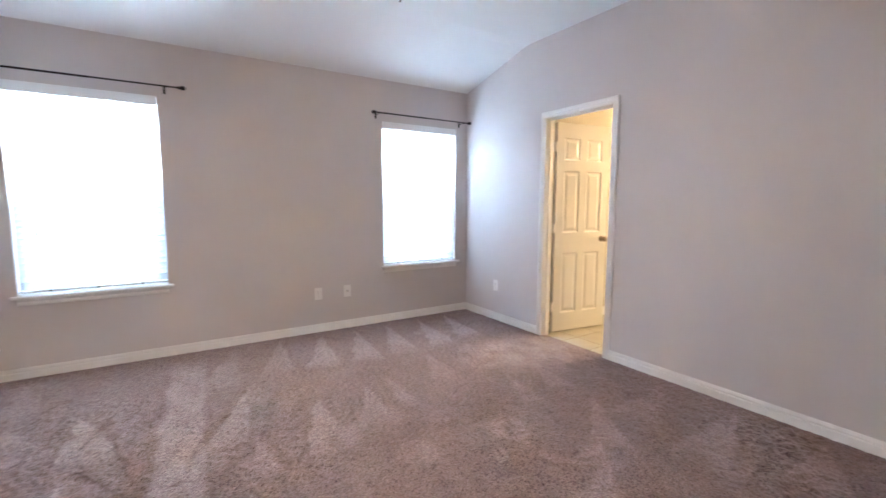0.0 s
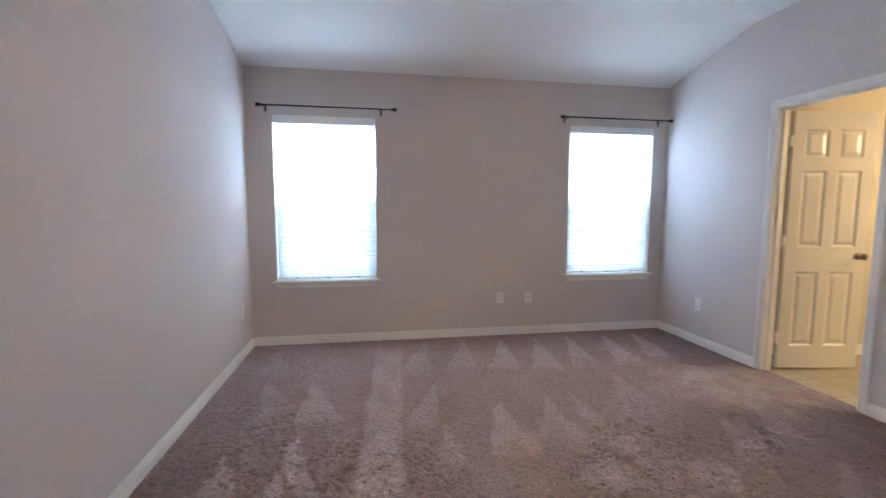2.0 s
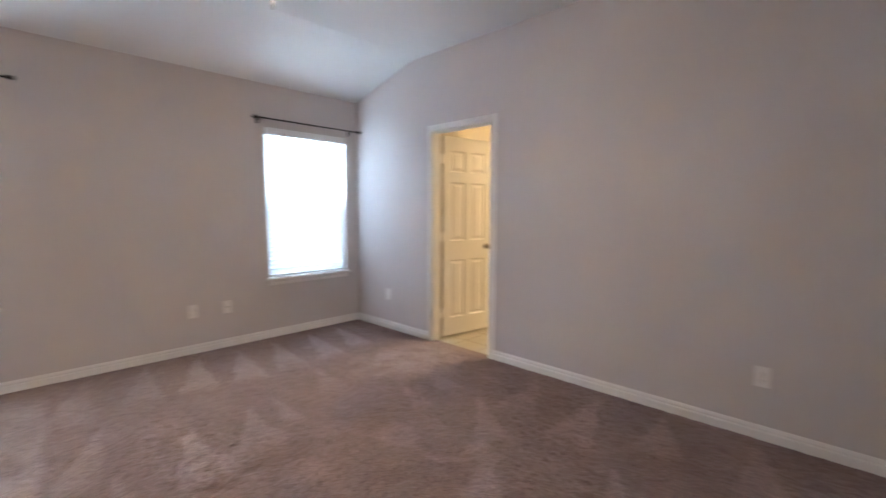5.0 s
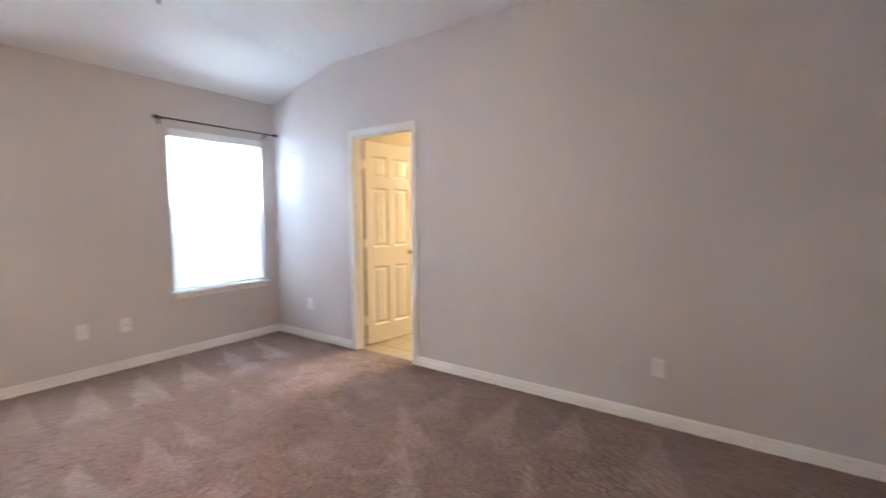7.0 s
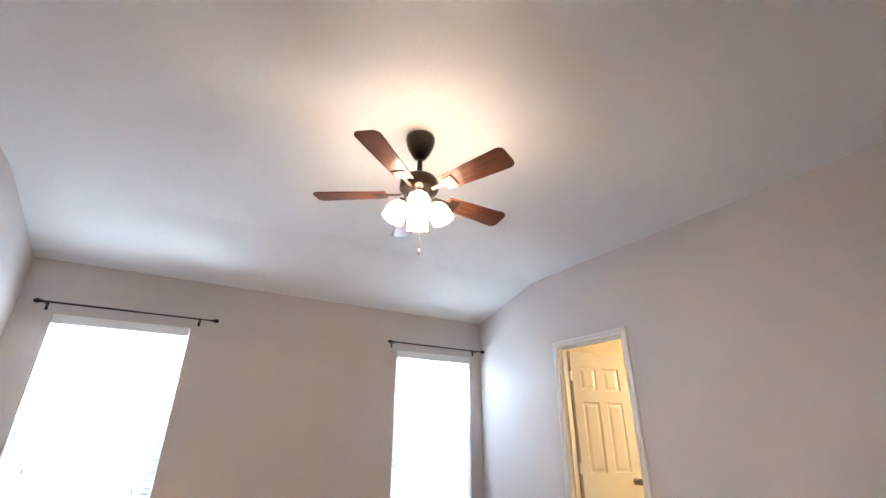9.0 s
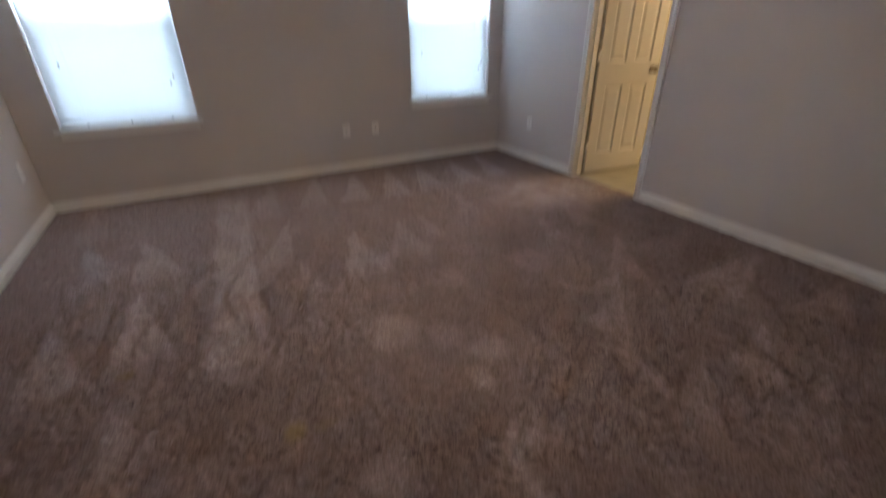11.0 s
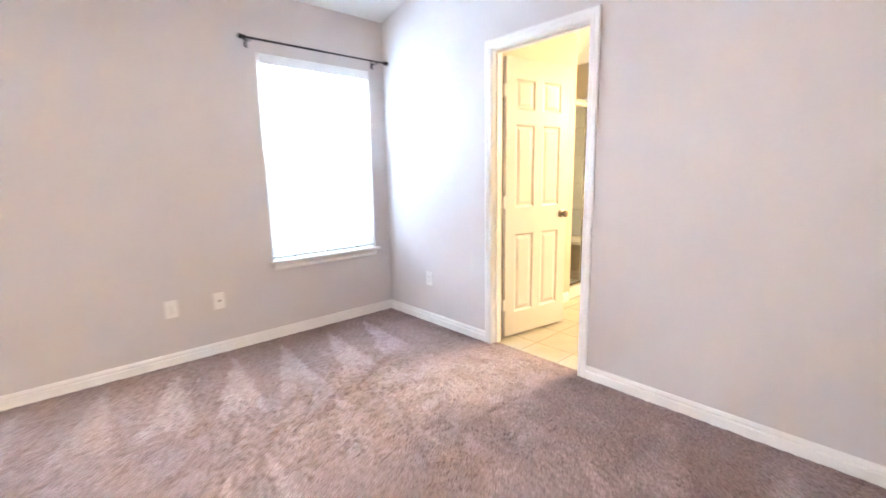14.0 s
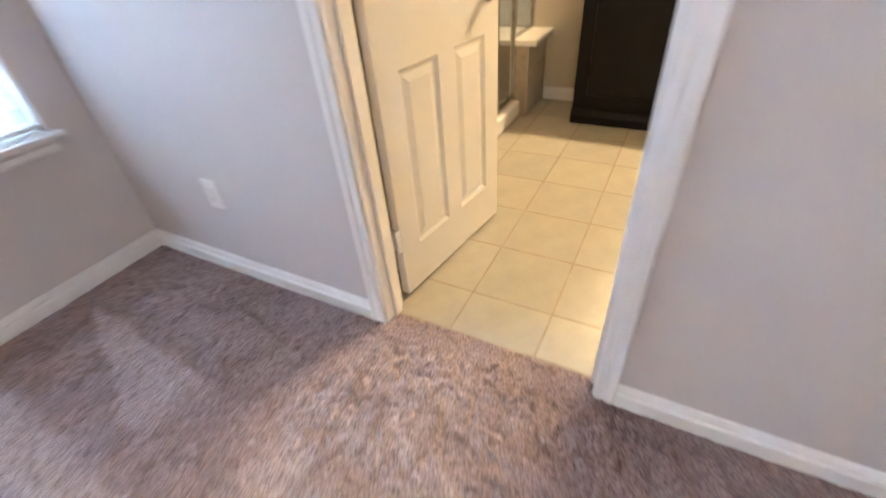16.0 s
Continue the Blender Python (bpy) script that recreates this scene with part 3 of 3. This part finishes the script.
# ---- bathroom ----
BW = 0.1
# second box: invented wall step, added to keep the hinge gap in shade
structure(mesh_object("wall_bath_north", boxes(((WALL, BATH_N, -0.1), (1.38, BATH_N + BW, TOP)), ((WALL, BATH_N - 0.11, -0.1), (0.50, BATH_N, TOP))), BATH_PAINT), "warm painted bathroom wall behind the open door, with an added step that shades the hinge gap", "wall")
structure(mesh_object("wall_bath_east", boxes(((BATH_E, BATH_S, -0.1), (BATH_E + BW, 0, TOP))), BATH_PAINT), "warm painted bathroom end wall", "wall")
structure(mesh_object("wall_bath_south", boxes(((WALL, BATH_S - BW, -0.1), (BATH_E + BW, BATH_S, TOP))), BATH_PAINT), "warm painted plain bathroom wall", "wall")
structure(mesh_object("wall_shower_back", boxes(((1.28, -0.10, -0.1), (BATH_E, -0.0005, TOP)), ((1.28, BATH_N + BW, -0.1), (1.38, -0.10, TOP))), BATH_PAINT), "plain wall behind the shower", "wall")
structure(mesh_object("ceiling_bath", boxes(((WALL, BATH_S, BATH_TOP), (BATH_E, BATH_N - 0.11, BATH_TOP + 0.08)), ((0.50, BATH_N - 0.11, BATH_TOP), (BATH_E, BATH_N, BATH_TOP + 0.08)), ((1.38, BATH_N, BATH_TOP), (BATH_E, -0.10, BATH_TOP + 0.08))), CEILING_PAINT), "flat white bathroom ceiling", "ceiling")
BB = [(0, -0.01), (0.012, -0.01), (0.012, 0.055), (0.009, 0.064), (0.009, 0.070), (0.003, 0.084), (0, 0.085)]
structure(mesh_object("baseboard", extrude_profile(BB, (BATH_E, -1.105, 0), (BATH_E, -1.404, 0), (0, -1, 0), (-1, 0, 0), (0, 0, 1)), TRIM_PAINT), "white painted bathroom baseboard", "baseboard")
structure(mesh_object("baseboard", extrude_profile(BB, (0.51, BATH_N, 0), (1.36, BATH_N, 0), (1, 0, 0), (0, -1, 0), (0, 0, 1)), TRIM_PAINT), "white painted bathroom baseboard", "baseboard")

# shower
GLASS_Y = -0.995
shower = tagged(empty("shower_enclosure", pose(0, GLASS_Y, 0)), "framed grey glass shower enclosure with chrome posts", "shower")
part("curb", box((1.38, -0.055, 0.0), (BENCH_X, 0.06, 0.10), 0.008), PAN, shower, "white shower curb")
part("pan", box((1.38, 0.06, 0.0), (BENCH_X, 0.89, 0.045), 0.004), PAN, shower, "white shower floor pan")


def bar(name, x, z0, z1, w=0.028, d=0.032):
    part(name, box((x - w / 2, -d / 2, z0), (x + w / 2, d / 2, z1), 0.003), CHROME, shower)


bar("post", 1.395, 0.10, 1.84)
bar("post", 1.69, 0.10, 1.84, 0.034)
bar("post", 1.985, 0.10, 1.84, 0.026)
bar("post", BATH_E - 0.014, 0.48, 1.84, 0.022)
part("header", box((1.382, -0.025, 1.84), (BATH_E - 0.001, 0.025, 1.905), 0.005), CHROME, shower, "chrome header rail")
part("track", box((1.382, -0.02, 0.10), (BENCH_X, 0.02, 0.125), 0.003), CHROME, shower)
part("track", box((2.0, -0.012, 0.476), (BATH_E - 0.026, 0.012, 0.49), 0.002), CHROME, shower)
for a, b, z in ((1.41, 1.672, 0.126), (1.708, 1.97, 0.126), (1.999, BATH_E - 0.027, 0.492)):
    g = part("glass_panel", box((a, -0.003, z), (b, 0.003, 1.84)), SHOWER_GLASS, shower, "grey shower glass")
    g.visible_shadow = False
part("handle", tube([(1.66, -0.016, 1.03), (1.66, -0.045, 1.03), (1.66, -0.045, 0.87), (1.66, -0.016, 0.87)], 0.007, 10), CHROME, shower, smooth=True)

bench = tagged(empty("shower_bench", pose(BENCH_X, -1.10, 0)), "tiled shower bench with a cream marble top", "bench")
part("core", box((0.004, 0.008, 0.0), (BATH_E - BENCH_X - 0.001, 0.995, 0.438)), GROUT, bench)
part("slab", box((-0.012, -0.045, 0.44), (BATH_E - BENCH_X - 0.002, 0.99, 0.475), 0.006, 3), MARBLE, bench, "cream marble bench top")

# vanity
VX, VN, VS = 1.96, -1.405, -2.95
vanity = tagged(empty("vanity_cabinet", pose(VX, VN, 0)), "black bathroom vanity cabinet with flared feet", "cabinet")
d, w = BATH_E - VX - 0.001, VN - VS
part("body", boxes(((0.018, -w, 0.085), (d, 0, 0.832))), VANITY_PAINT, vanity)
part("base", extrude_profile([(0, 0), (-0.004, 0.0), (-0.004, 0.05), (0.006, 0.075), (0.012, 0.085), (0.06, 0.085), (0.06, 0.0)], (0, 0.004, 0), (0, -w, 0), (0, -1, 0), (1, 0, 0), (0, 0, 1)), VANITY_PAINT, vanity)
for i in range(3):
    y1 = -0.02 - i * (w / 3)
    y0 = y1 - w / 3 + 0.025
    dr = part("cabinet_door", boxes(((0.0, y0, 0.12), (0.0178, y0 + 0.06, 0.80)), ((0.0, y1 - 0.06, 0.12), (0.0178, y1, 0.80)),
                                    ((0.0, y0 + 0.06, 0.12), (0.0178, y1 - 0.06, 0.18)), ((0.0, y0 + 0.06, 0.74), (0.0178, y1 - 0.06, 0.80)),
                                    ((0.009, y0 + 0.06, 0.18), (0.0178, y1 - 0.06, 0.74))), VANITY_PAINT, vanity)
part("countertop", box((-0.02, -w, 0.833), (d, 0.018, 0.868), 0.008, 3), MARBLE, vanity, "cream marble countertop")
lightbar = tagged(empty("vanity_light", pose(BATH_E - 0.001, -2.33, 2.06)), "warm lit vanity light bar on the bathroom wall", "wall lamp")
part("backplate", box((-0.03, -0.36, -0.05), (0, 0.36, 0.05), 0.006), CHROME, lightbar)
for k in range(4):
    y = -0.27 + 0.18 * k
    part("arm", tube([(-0.03, y, 0.0), (-0.07, y, 0.01), (-0.10, y, 0.0)], 0.007, 8), CHROME, lightbar)
    part("shade", lathe([(0.012, 0.012), (0.030, 0.008), (0.058, -0.012), (0.066, -0.055), (0.063, -0.055), (0.054, -0.016), (0.0, 0.0)], 20, Matrix.Translation((-0.10, y, 0))), CHROME, lightbar, "metal lamp cup", True)
    part("bulb", lathe([(0.014, -0.004), (0.018, -0.020), (0.036, -0.040), (0.043, -0.065), (0.036, -0.090), (0.018, -0.104), (0.0, -0.108)], 18, Matrix.Translation((-0.10, y, 0))), BULB_GLOW, lightbar, "round lit bulb", True)


# ---- carpet ----
def wedge(px, py, ax, ay, bx, by, half, soft=0.012):
    """Vacuum stroke: narrow at a, wide at b; brighter inside, fading towards its wide end."""
    dx, dy = bx - ax, by - ay
    length = math.hypot(dx, dy)
    s = ((px - ax) * dx + (py - ay) * dy) / length ** 2
    side = np.abs((px - ax) * dy - (py - ay) * dx) / length
    inside = np.clip((half * s - side) / soft + 0.5, 0, 1)
    return inside * np.clip(s * 20, 0, 1) * np.clip((1.06 - s) / 0.22, 0, 1) * (0.95 - 0.20 * s)


def value_noise(x, y, cell, seed):
    """Smooth noise from 0 to 1 over the floor, with features of about one cell."""
    table = np.random.default_rng(seed).random((256, 256))
    u, w = x / cell + 100.0, y / cell + 100.0
    iu, iw = np.floor(u).astype(int), np.floor(w).astype(int)
    fu, fw = u - iu, w - iw
    fu, fw = fu * fu * (3 - 2 * fu), fw * fw * (3 - 2 * fw)
    iu, iw, ju, jw = iu % 256, iw % 256, (iu + 1) % 256, (iw + 1) % 256
    return (table[iu, iw] * (1 - fu) + table[ju, iw] * fu) * (1 - fw) + (table[iu, jw] * (1 - fu) + table[ju, jw] * fu) * fw


# vacuum strokes: narrow end x, y; wide end x, y; half width; strength
STROKES_WEST = (
    (-3.49, -0.93, -3.37, -1.58, 0.13, 0.80), (-3.49, -1.63, -3.41, -2.34, 0.11, 0.90), (-3.52, -2.48, -3.43, -2.89, 0.08, 0.60),
    (-3.81, -1.84, -3.71, -2.45, 0.13, 0.90), (-3.82, -0.84, -3.62, -1.47, 0.12, 0.55), (-2.57, -1.01, -2.79, -1.77, 0.09, 0.55),
    (-2.24, -1.44, -2.32, -2.08, 0.12, 0.85), (-1.87, -1.45, -2.04, -2.06, 0.13, 0.55), (-2.62, -1.72, -2.66, -2.15, 0.09, 0.45),
    (-1.69, -1.35, -1.75, -1.89, 0.07, 0.50), (-3.86, -0.15, -3.80, -0.85, 0.12, 0.35))
STROKES_EAST = (
    (-0.90, -1.79, -1.07, -2.29, 0.08, 0.45), (-0.57, -1.75, -0.75, -2.20, 0.11, 0.50), (-0.66, -2.37, -1.06, -2.83, 0.10, 0.50),
    (-0.98, -2.67, -1.60, -3.21, 0.08, 0.55), (-0.12, -3.02, -0.85, -3.15, 0.14, 0.55), (-0.11, -3.44, -0.61, -3.54, 0.13, 0.55),
    (-0.83, -3.41, -1.29, -3.63, 0.09, 0.50), (-0.85, -3.74, -1.56, -3.90, 0.10, 0.40), (-1.26, -3.36, -1.73, -3.70, 0.09, 0.40),
    (-0.76, -1.03, -0.90, -1.58, 0.12, 0.65), (-0.45, -1.52, -0.60, -2.01, 0.17, 0.40), (-0.12, -2.55, -0.75, -2.72, 0.13, 0.40),
    (-0.10, -3.90, -0.80, -4.05, 0.13, 0.40), (-1.20, -1.10, -1.32, -1.62, 0.10, 0.45))
# scuffs and footprints: x, y, radius, strength
SCUFFS = (
    (-2.23, -1.95, 0.12, 0.60), (-2.40, -2.64, 0.12, 0.65), (-1.97, -1.90, 0.13, 0.45), (-1.96, -2.34, 0.11, 0.45), (-2.08, -2.95, 0.09, 0.75),
    (-2.21, -3.09, 0.06, 0.65), (-2.20, -2.78, 0.08, 0.45), (-1.50, -3.10, 0.08, 0.50), (-2.19, -3.43, 0.06, 0.55), (-2.69, -3.32, 0.08, 0.50),
    (-2.57, -3.64, 0.08, 0.50), (-1.94, -3.75, 0.06, 0.40), (-3.00, -2.56, 0.12, 0.45), (-2.63, -3.74, 0.10, 0.40), (-2.88, -1.33, 0.12, 0.35))
# doorway side: strengths raised so the colour carries some of the bathroom light
SCUFFS_DOOR_LIGHT = (
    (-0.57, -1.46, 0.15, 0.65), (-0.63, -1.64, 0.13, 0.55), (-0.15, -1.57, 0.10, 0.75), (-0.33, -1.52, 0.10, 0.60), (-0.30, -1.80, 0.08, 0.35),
    (-0.97, -0.57, 0.05, 0.60), (-0.86, -1.25, 0.13, 0.45), (-1.42, -2.40, 0.12, 0.35), (-1.20, -2.85, 0.08, 0.35))


def nap_light_field(x, y):
    rnd = random.Random(7)
    v = np.zeros_like(x)
    # the brush wanders, so stroke edges are never quite straight
    fine, mid, wide = value_noise(x, y, 0.028, 1), value_noise(x, y, 0.10, 2), value_noise(x, y, 0.42, 3)
    xw = x + 0.035 * (mid - 0.5) + 0.016 * (fine - 0.5)
    yw = y + 0.04 * (value_noise(x, y, 0.11, 4) - 0.5) + 0.016 * (fine - 0.5)

    def stroke(ax, ay, bx, by, half, amount=1.0):
        np.maximum(v, 0.80 * amount * wedge(xw, yw, ax, ay, bx, by, 1.1 * half, rnd.uniform(0.014, 0.036)), out=v)

    # fan of strokes along the window wall
    for k in range(7):
        ax = -0.39 - 0.358 * k + rnd.uniform(-0.02, 0.02)
        stroke(ax, -0.10 - rnd.uniform(0, 0.07), ax - 0.19, -0.93 + rnd.uniform(-0.08, 0.06), 0.125, (0.9, 0.8, 0.75, 0.9, 0.85, 0.6, 0.6)[k])
    for row in STROKES_WEST + STROKES_EAST:
        stroke(*row)
    for k in range(5):
        ax = -1.5 - 0.40 * k
        stroke(ax, -4.05 + rnd.uniform(-0.15, 0.15), ax - 0.2, -4.8, 0.15, 0.3)
    # one broad swath
    sw = np.clip((0.13 - np.abs(xw + 2.98 - 0.075 * (y + 1.5))) / 0.04, 0, 1) * np.clip((yw + 2.62) / 0.12, 0, 1) * np.clip((-0.2 - y) / 0.3, 0, 1)
    np.maximum(v, 0.62 * sw, out=v)
    for cx, cy, r, amount in SCUFFS + SCUFFS_DOOR_LIGHT:
        d2 = ((xw - cx) ** 2 + ((yw - cy) * 0.85) ** 2) / r ** 2
        np.maximum(v, 0.68 * amount * np.clip(1.35 - d2, 0, 1) * (0.5 + 0.9 * mid), out=v)
    # trodden pile at the doorway, its oval paled further to paint in bathroom light
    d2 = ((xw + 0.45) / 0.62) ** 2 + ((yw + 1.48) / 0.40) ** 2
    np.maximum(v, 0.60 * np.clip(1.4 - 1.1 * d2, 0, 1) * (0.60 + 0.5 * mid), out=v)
    # curved drag marks left by a hose or a heel
    for cx, cy, r, a0, a1, amount in ((-1.98, -3.55, 0.34, 2.4, 3.9, 0.55), (-1.9, -3.35, 0.30, -0.6, 0.7, 0.4), (-1.1, -2.6, 0.35, 3.3, 4.6, 0.35)):
        ring = np.clip(1.2 - np.abs(np.hypot(xw - cx, yw - cy) - r) / 0.035, 0, 1)
        ang = np.mod(np.arctan2(y - cy, x - cx) - a0, 2 * math.pi)
        np.maximum(v, amount * ring * np.clip((a1 - a0 - ang) * 6, 0, 1), out=v)
    # brushed patches break the strokes up
    streak = value_noise(x * 3.2 + 0.4 * y, y, 0.16, 5)
    # window sheen painted into the pile colour: brighter towards the window side and the west wall
    window_sheen = 0.50 * np.clip((y + 2.7) / 2.0, 0, 1) * np.clip((0.2 - x) / 2.2, 0, 1)
    return v * (0.80 + 0.35 * mid - 0.12 * window_sheen) + 0.20 * (wide - 0.5) + 0.12 * (mid - 0.5) + 0.08 * (fine - 0.5) + 0.12 * (streak - 0.5) + window_sheen


def carpet_patch(xa, xb, ya, yb, step):
    nx, ny = int(round((xb - xa) / step)) + 1, int(round((yb - ya) / step)) + 1
    gx, gy = np.meshgrid(np.linspace(xa, xb, nx), np.linspace(ya, yb, ny), indexing="ij")
    rng = np.random.default_rng(11)
    # tufts about two grid steps across, over a softer swell
    h = rng.random((nx + 4, ny + 4))
    h = h[1:-1] + 0.65 * (h[:-2] + h[2:])
    h = h[:, 1:-1] + 0.65 * (h[:, :-2] + h[:, 2:])
    soft = (h[1:-1, 1:-1] - h.mean()) / h.std()
    swell = value_noise(gx, gy, 0.055, 8) - 0.5
    jx, jy = rng.normal(0, step * 0.22, (nx, ny)), rng.normal(0, step * 0.22, (nx, ny))
    jx[[0, -1]] = 0
    jy[:, [0, -1]] = 0
    rim = np.clip(np.minimum(np.minimum(gx - xa, xb - gx), np.minimum(gy - ya, yb - gy)) / 0.035, 0.12, 1)
    z = (0.0036 * np.clip(soft, -2.4, 1.6) + 0.0008 * swell) * rim
    co = np.stack((gx + jx, gy + jy, z), -1).reshape(-1, 3)
    idx = np.arange(nx * ny).reshape(nx, ny)
    quads = np.stack((idx[:-1, :-1], idx[1:, :-1], idx[1:, 1:], idx[:-1, 1:]), -1).reshape(-1, 4)
    return co, quads


room = carpet_patch(WEST + 0.004, -0.002, SOUTH + 0.004, -0.004, 0.0074)
gate = carpet_patch(-0.002, 0.066, DOOR_S + 0.006, DOOR_N - 0.006, 0.0082)
gate[0][:, 2] -= 0.010 * np.clip((gate[0][:, 0] - 0.045) / 0.02, 0, 1)
co = np.concatenate((room[0], gate[0]))
quads = np.concatenate((room[1], gate[1] + len(room[0])))
me = bpy.data.meshes.new("carpet")
me.vertices.add(len(co))
me.vertices.foreach_set("co", co.astype(np.float32).ravel())
me.loops.add(quads.size)
me.loops.foreach_set("vertex_index", quads.astype(np.int32).ravel())
me.polygons.add(len(quads))
me.polygons.foreach_set("loop_start", np.arange(0, quads.size, 4, dtype=np.int32))
me.polygons.foreach_set("use_smooth", np.ones(len(quads), dtype=bool))
me.update(calc_edges=True)
nap_light = nap_light_field(co[:, 0], co[:, 1])
nap_light = nap_light + np.random.default_rng(3).normal(0, 0.04, len(nap_light))
me.attributes.new("nap_light", "FLOAT", "POINT").data.foreach_set("value", nap_light.astype(np.float32))
stain = np.zeros(len(co))
rng = np.random.default_rng(5)
for cx, cy, rx, ry, amount in ((-2.92, -3.00, 0.045, 0.045, 0.62), (-2.82, -3.02, 0.05, 0.03, 0.28), (-3.47, -2.39, 0.045, 0.03, 0.42)):
    d2 = ((co[:, 0] - cx) / rx) ** 2 + ((co[:, 1] - cy) / ry) ** 2
    stain = np.maximum(stain, amount * np.clip(1.2 - d2, 0, 1) * (0.55 + 0.45 * rng.random(len(co))))
me.attributes.new("stain", "FLOAT", "POINT").data.foreach_set("value", stain.astype(np.float32))
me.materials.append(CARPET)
tagged(new("carpet", me), "mauve taupe cut pile carpet with vacuum marks and yellow stains", "carpet", kind="structure")


# ---- tiles, last ----
floor = structure(mesh_object("floor", boxes(((0.05, BATH_S, -0.1), (BATH_E, BATH_N, -0.005))), GROUT), "cream ceramic tile bathroom floor with darker grout", "floor")
TX, TY, PITCH, GAP = 0.258, -1.471, 0.299, 0.0045


def tile_mesh(w, h, t, mat):
    bm = bmesh.new()
    c = 0.003
    low = [bm.verts.new(v) for v in ((0, 0, -t), (w, 0, -t), (w, h, -t), (0, h, -t))]
    mid = [bm.verts.new(v) for v in ((0, 0, -c), (w, 0, -c), (w, h, -c), (0, h, -c))]
    top = [bm.verts.new(v) for v in ((c, c, 0), (w - c, c, 0), (w - c, h - c, 0), (c, h - c, 0))]
    for a, b in ((low, mid), (mid, top)):
        for i in range(4):
            bm.faces.new((a[i], a[(i + 1) % 4], b[(i + 1) % 4], b[i]))
    bm.faces.new(top)
    me = bpy.data.meshes.new("tile")
    bmesh.ops.recalc_face_normals(bm, faces=bm.faces)
    bm.to_mesh(me)
    bm.free()
    me.materials.append(mat)
    return me


TILES = {}


def lay(parent, m, w, h, mat):
    key = (round(w, 3), round(h, 3), mat.name)
    if key not in TILES:
        TILES[key] = tile_mesh(w, h, 0.012, mat)
    ob = new("tile", TILES[key])
    ob.parent = parent
    ob.matrix_basis = m


xl = [0.055] + [TX + PITCH * k for k in range(0, 8) if TX + PITCH * k < BATH_E - 0.02] + [BATH_E]
yl = [BATH_N, TY + PITCH] + [TY - PITCH * k for k in range(0, 7) if TY - PITCH * k > BATH_S + 0.02] + [BATH_S]
yl = sorted(set(yl), reverse=True)
for xa, xb in zip(xl, xl[1:]):
    for ya, yb in zip(yl, yl[1:]):
        lay(floor, pose(xa + GAP / 2, yb + GAP / 2, -0.004), xb - xa - GAP, ya - yb - GAP, FLOOR_TILE)
for k in range(3):
    for i in range(2):
        w = (BATH_E - BENCH_X - 0.002) / 2
        lay(bench, pose(0.002 + i * w, 0.002, 0.004 + 0.146 * k, 90, 0, 0), w - 0.004, 0.142, WALL_TILE)
for i in range(3):
    lay(bench, pose(0.0, 0.99 - i * 0.3, 0.002, 90, 0, -90), 0.296, 0.142, WALL_TILE)
surround = structure(mesh_object("shower_surround", boxes(((1.38, -0.112, 0.0), (BATH_E - 0.012, -0.1005, 1.95)), ((BATH_E - 0.012, -0.98, 0.476), (BATH_E - 0.0005, -0.1005, 1.95)))
                                 , GROUT), "pale grey tiled shower surround", "wall")
for k in range(6):
    for i in range(3):
        lay(surround, pose(1.385 + 0.315 * i, -0.114, 0.05 + 0.315 * k, 90, 0, 0), 0.311, 0.311, SHOWER_TILE)
        if k >= 1:
            lay(surround, pose(BATH_E - 0.014, -0.115 - 0.29 * i, 0.165 + 0.315 * k - 0.0, 90, 0, -90), 0.286, 0.311, SHOWER_TILE)
